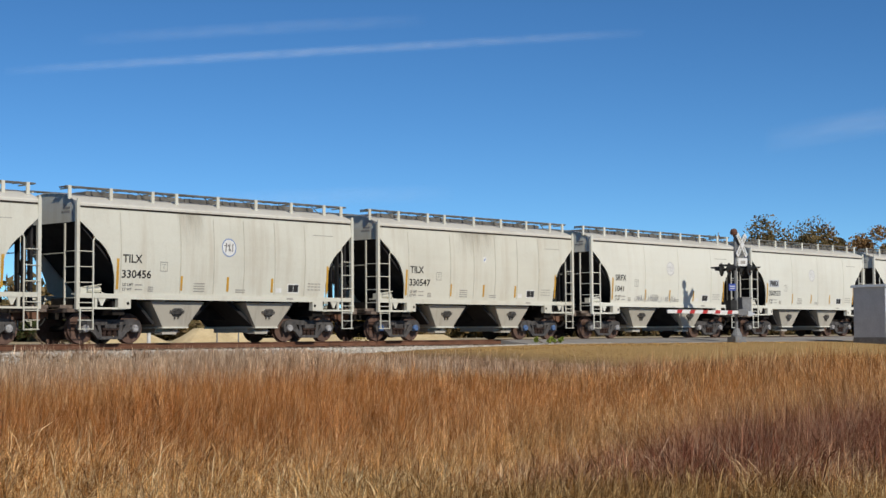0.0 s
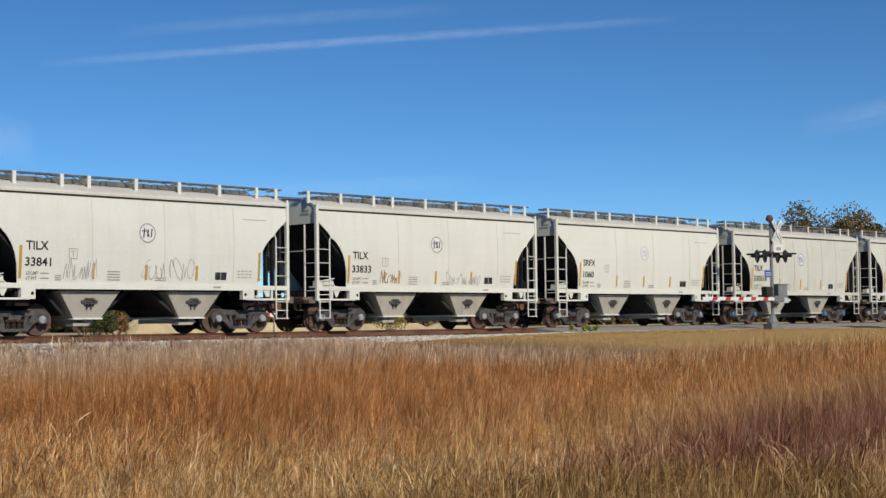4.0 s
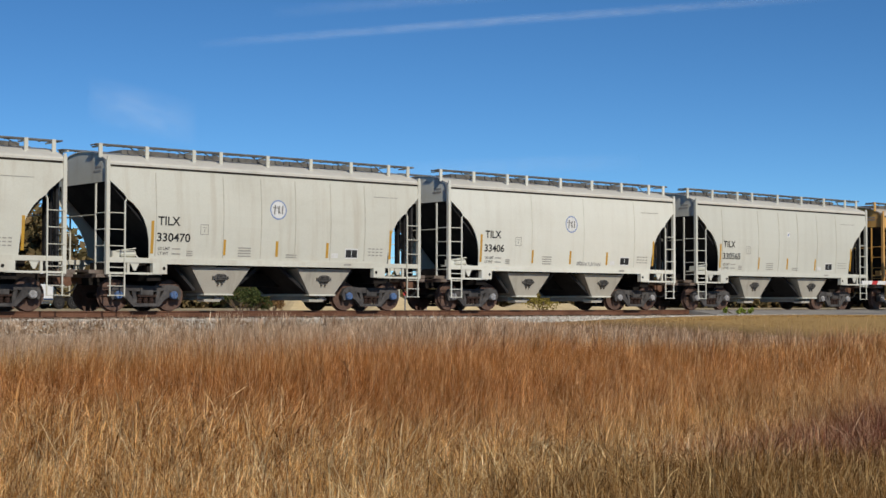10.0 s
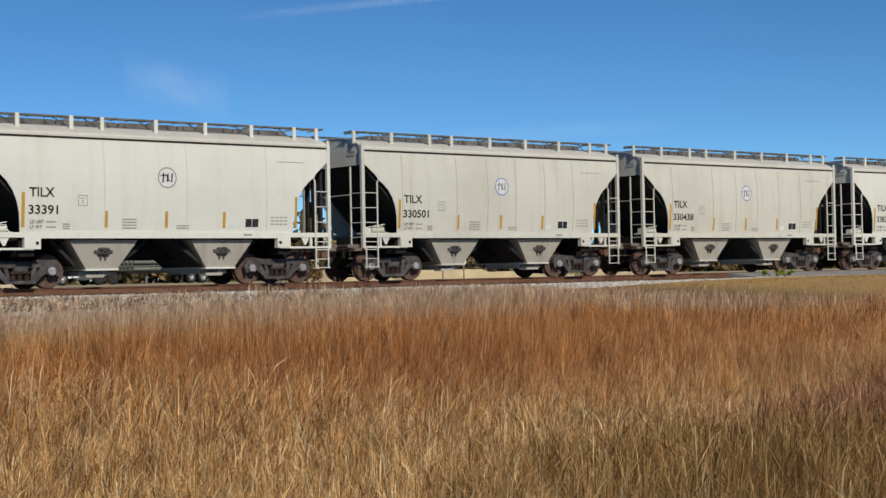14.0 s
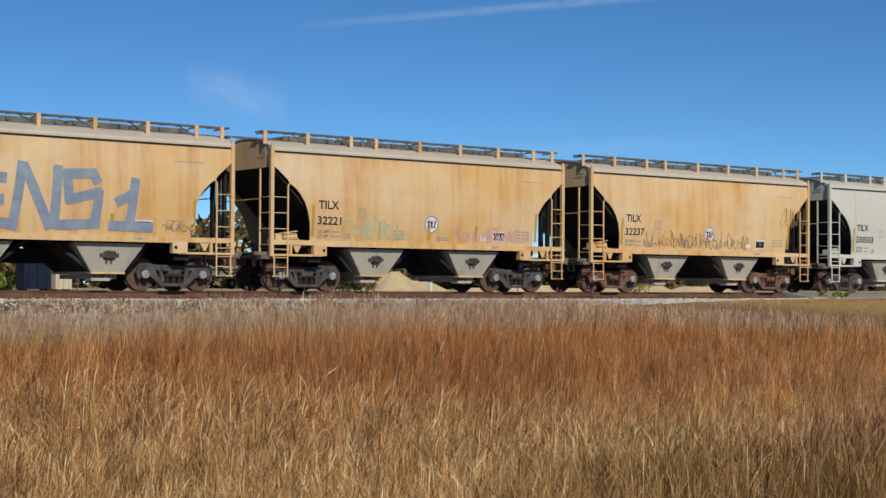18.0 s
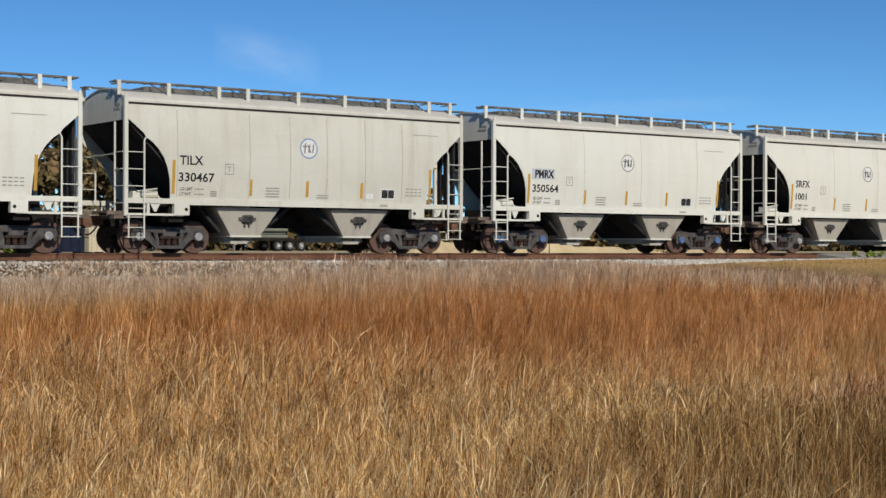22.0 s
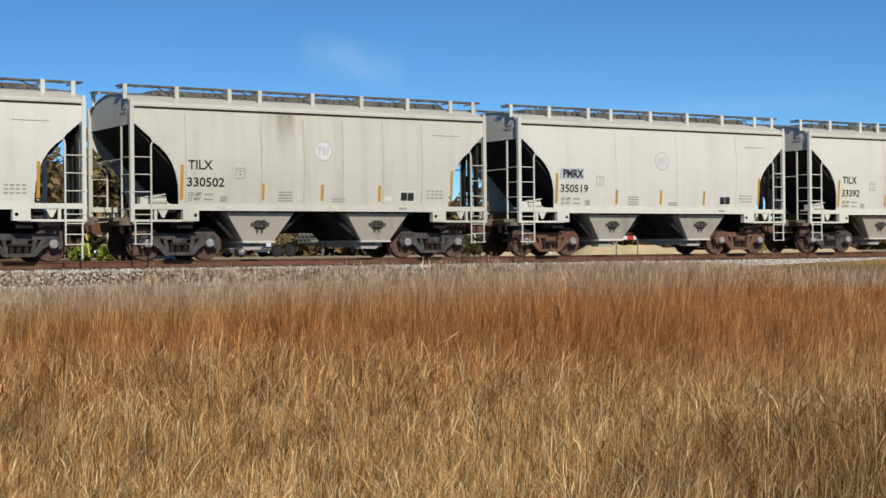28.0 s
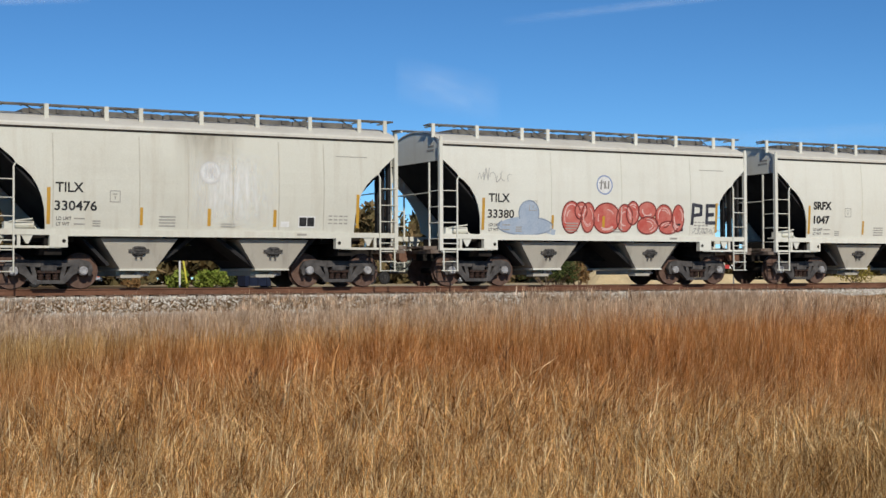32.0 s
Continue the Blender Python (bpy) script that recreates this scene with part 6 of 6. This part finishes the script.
def pickup(x, y):
    """Parked with its nose towards the east; x is the nose."""
    t = thing("pickup_truck", pose(x, y, float(ground_z(x, y)), 0, 0, 6), "navy over silver pickup truck parked at the yard edge", "pickup truck")
    bm = bmesh.new()
    prism(bm, [(0.0, 0.50), (-0.02, 0.80), (-5.28, 0.80), (-5.30, 0.58), (-4.7, 0.44), (-0.55, 0.44)], -0.95, 0.95)
    body = part("lower_body", bm, M_SILVERCAR, t, "silver lower body")
    bm = bmesh.new()
    prism(bm, [(-0.04, 0.80), (-0.12, 1.02), (-1.55, 1.14), (-3.45, 1.14), (-5.24, 1.12), (-5.27, 0.80)], -0.92, 0.92)
    upper = part("upper_body", bm, M_NAVY, t, "navy upper body")
    bm = bmesh.new()
    prism(bm, [(-1.55, 1.14), (-2.10, 1.74), (-3.28, 1.76), (-3.42, 1.14)], -0.80, 0.80)
    cab = part("cab", bm, M_NAVY, t)
    for x0, x1 in ((-2.62, -1.80), (-3.30, -2.70)):
        part("side_window", prism(bmesh.new(), [(x0, 1.18), (x0, 1.64), (max(x1 - 0.30, x0 + 0.2), 1.64), (x1, 1.18)], -0.815, -0.802), M_GLASS, cab)
    part("windscreen", prism(bmesh.new(), [(-1.60, 1.18), (-2.06, 1.68), (-2.04, 1.70), (-1.57, 1.19)], -0.70, 0.70), M_GLASS, cab)
    part("front_bumper", box(bmesh.new(), -0.08, 0.14, -0.92, 0.92, 0.40, 0.58), M_CHROME, t)
    part("door_mirror", box(bmesh.new(), -1.82, -1.70, -1.12, -0.94, 1.14, 1.32), M_NAVY, t)
    part("side_marker", box(bmesh.new(), -0.20, -0.03, -0.965, -0.951, 0.62, 0.78), M_ORANGE, body)
    part("side_trim", box(bmesh.new(), -5.2, -0.1, -0.958, -0.951, 0.785, 0.815), M_CHROME, body)
    for wx in (-1.00, -4.20):
        for q in (-0.82, 0.82):
            road_wheel(t, wx, q, 0.38, M_GALV)


pickup(27.4, 95.0)


# ---- high thin cloud ----
def cloud_material(name, thick, stretch, power):
    """A veil that thins out along and across its strip and breaks up in wisps."""
    k = Mat(name, 1.0)
    uv = k.node("ShaderNodeTexCoord").outputs["UV"]
    sep = k.node("ShaderNodeSeparateXYZ")
    k.link(uv, sep.inputs[0])

    def hump(s, p):
        a = k.math('MULTIPLY', s, k.math('SUBTRACT', 1.0, s))
        return k.math('POWER', k.math('MULTIPLY', a, 4.0), p)

    mp = k.node("ShaderNodeMapping")
    mp.inputs["Scale"].default_value = stretch
    k.link(uv, mp.inputs["Vector"])
    n = k.noise(mp.outputs[0], 3.0, 6, 0.6)
    al = k.math('MULTIPLY', k.math('MULTIPLY', hump(sep.outputs["X"], 0.7), hump(sep.outputs["Y"], power)), k.math('MULTIPLY', k.grey(n, 0.15, 0.75), thick))
    dif = k.node("ShaderNodeBsdfDiffuse")
    dif.inputs[0].default_value = (0.9, 0.92, 0.95, 1)
    tr = k.node("ShaderNodeBsdfTransparent")
    mx = k.node("ShaderNodeMixShader")
    k.link(al, mx.inputs[0])
    k.link(tr.outputs[0], mx.inputs[1])
    k.link(dif.outputs[0], mx.inputs[2])
    k.link(mx.outputs[0], k.t.nodes["Material Output"].inputs[0])
    return k.m


def cloud(name, az0, el0, az1, el1, height, material, bend, label):
    """A thin strip of ice cloud 4 km off, from one bearing to another."""
    far, n = 4000.0, 16
    bm = bmesh.new()
    uv = bm.loops.layers.uv.new("UVMap")
    rows = []
    for i in range(n + 1):
        t = i / n
        az, el = radians(az0 + (az1 - az0) * t), radians(el0 + (el1 - el0) * t + bend * t * (1 - t))
        rows.append([bm.verts.new((far * math.sin(az), far * math.cos(az), far * math.tan(el + radians(d)))) for d in (-height / 2, height / 2)])
    for i in range(n):
        a, b = rows[i], rows[i + 1]
        f = bm.faces.new((a[0], b[0], b[1], a[1]))
        for lp, c in zip(f.loops, ((i / n, 0), ((i + 1) / n, 0), ((i + 1) / n, 1), (i / n, 1))):
            lp[uv].uv = c
    me = bpy.data.meshes.new(name)
    bm.to_mesh(me)
    bm.free()
    me.materials.append(material)
    return tagged(new(name, me), label, "cloud", kind="structure")


M_TRAIL = cloud_material("contrail ice", 0.18, (9, 0.7, 1), 2.2)
M_TRAIL_FAINT = cloud_material("faint contrail ice", 0.075, (5, 0.6, 1), 1.6)
M_WISP = cloud_material("cirrus wisp", 0.15, (1.2, 1.6, 1), 1.6)
cloud("contrail", 31.20, 9.58, 55.08, 11.15, 0.46, M_TRAIL, 1.0, "thin white contrail drawn out across the blue sky")
cloud("contrail", 33.88, 10.8, 46.88, 11.75, 0.6, M_TRAIL_FAINT, 0.5, "very faint contrail high in the blue sky")
cloud("contrail", 8.5, 9.70, 16.0, 10.25, 0.42, M_TRAIL, 0.1, "short white contrail streak in the blue sky")
cloud("cirrus_wisp", 27.18, 7.5, 31.18, 6.6, 2.0, M_WISP, 0.2, "soft wisp of cirrus cloud")
cloud("cirrus_wisp", 59.38, 7.0, 66.88, 8.0, 1.2, M_WISP, 0.2, "soft wisp of cirrus cloud")
cloud("cirrus_wisp", 37.88, 5.0, 47.88, 5.3, 0.8, M_TRAIL_FAINT, 0.2, "very faint low streak of cirrus cloud")


# ---- motions ----
DRIFT = (0.04, 0.08, 0.12, 0.157, 0.18, 0.20, 0.235, 0.265, 0.28, 0.25, 0.19, 0.17, 0.20, 0.12, 0.05, 0.0, -0.088)


def motions():
    for n, car in CARS.items():
        walk(car, [(2 * k, pose(START + n * PITCH - 0.15 * (n <= -38) + SPEED * 2 * k + ACC * (2 * k - 16) ** 2 + DRIFT[k], NEAR_SIDE, 0)) for k in range(17)])


motions()
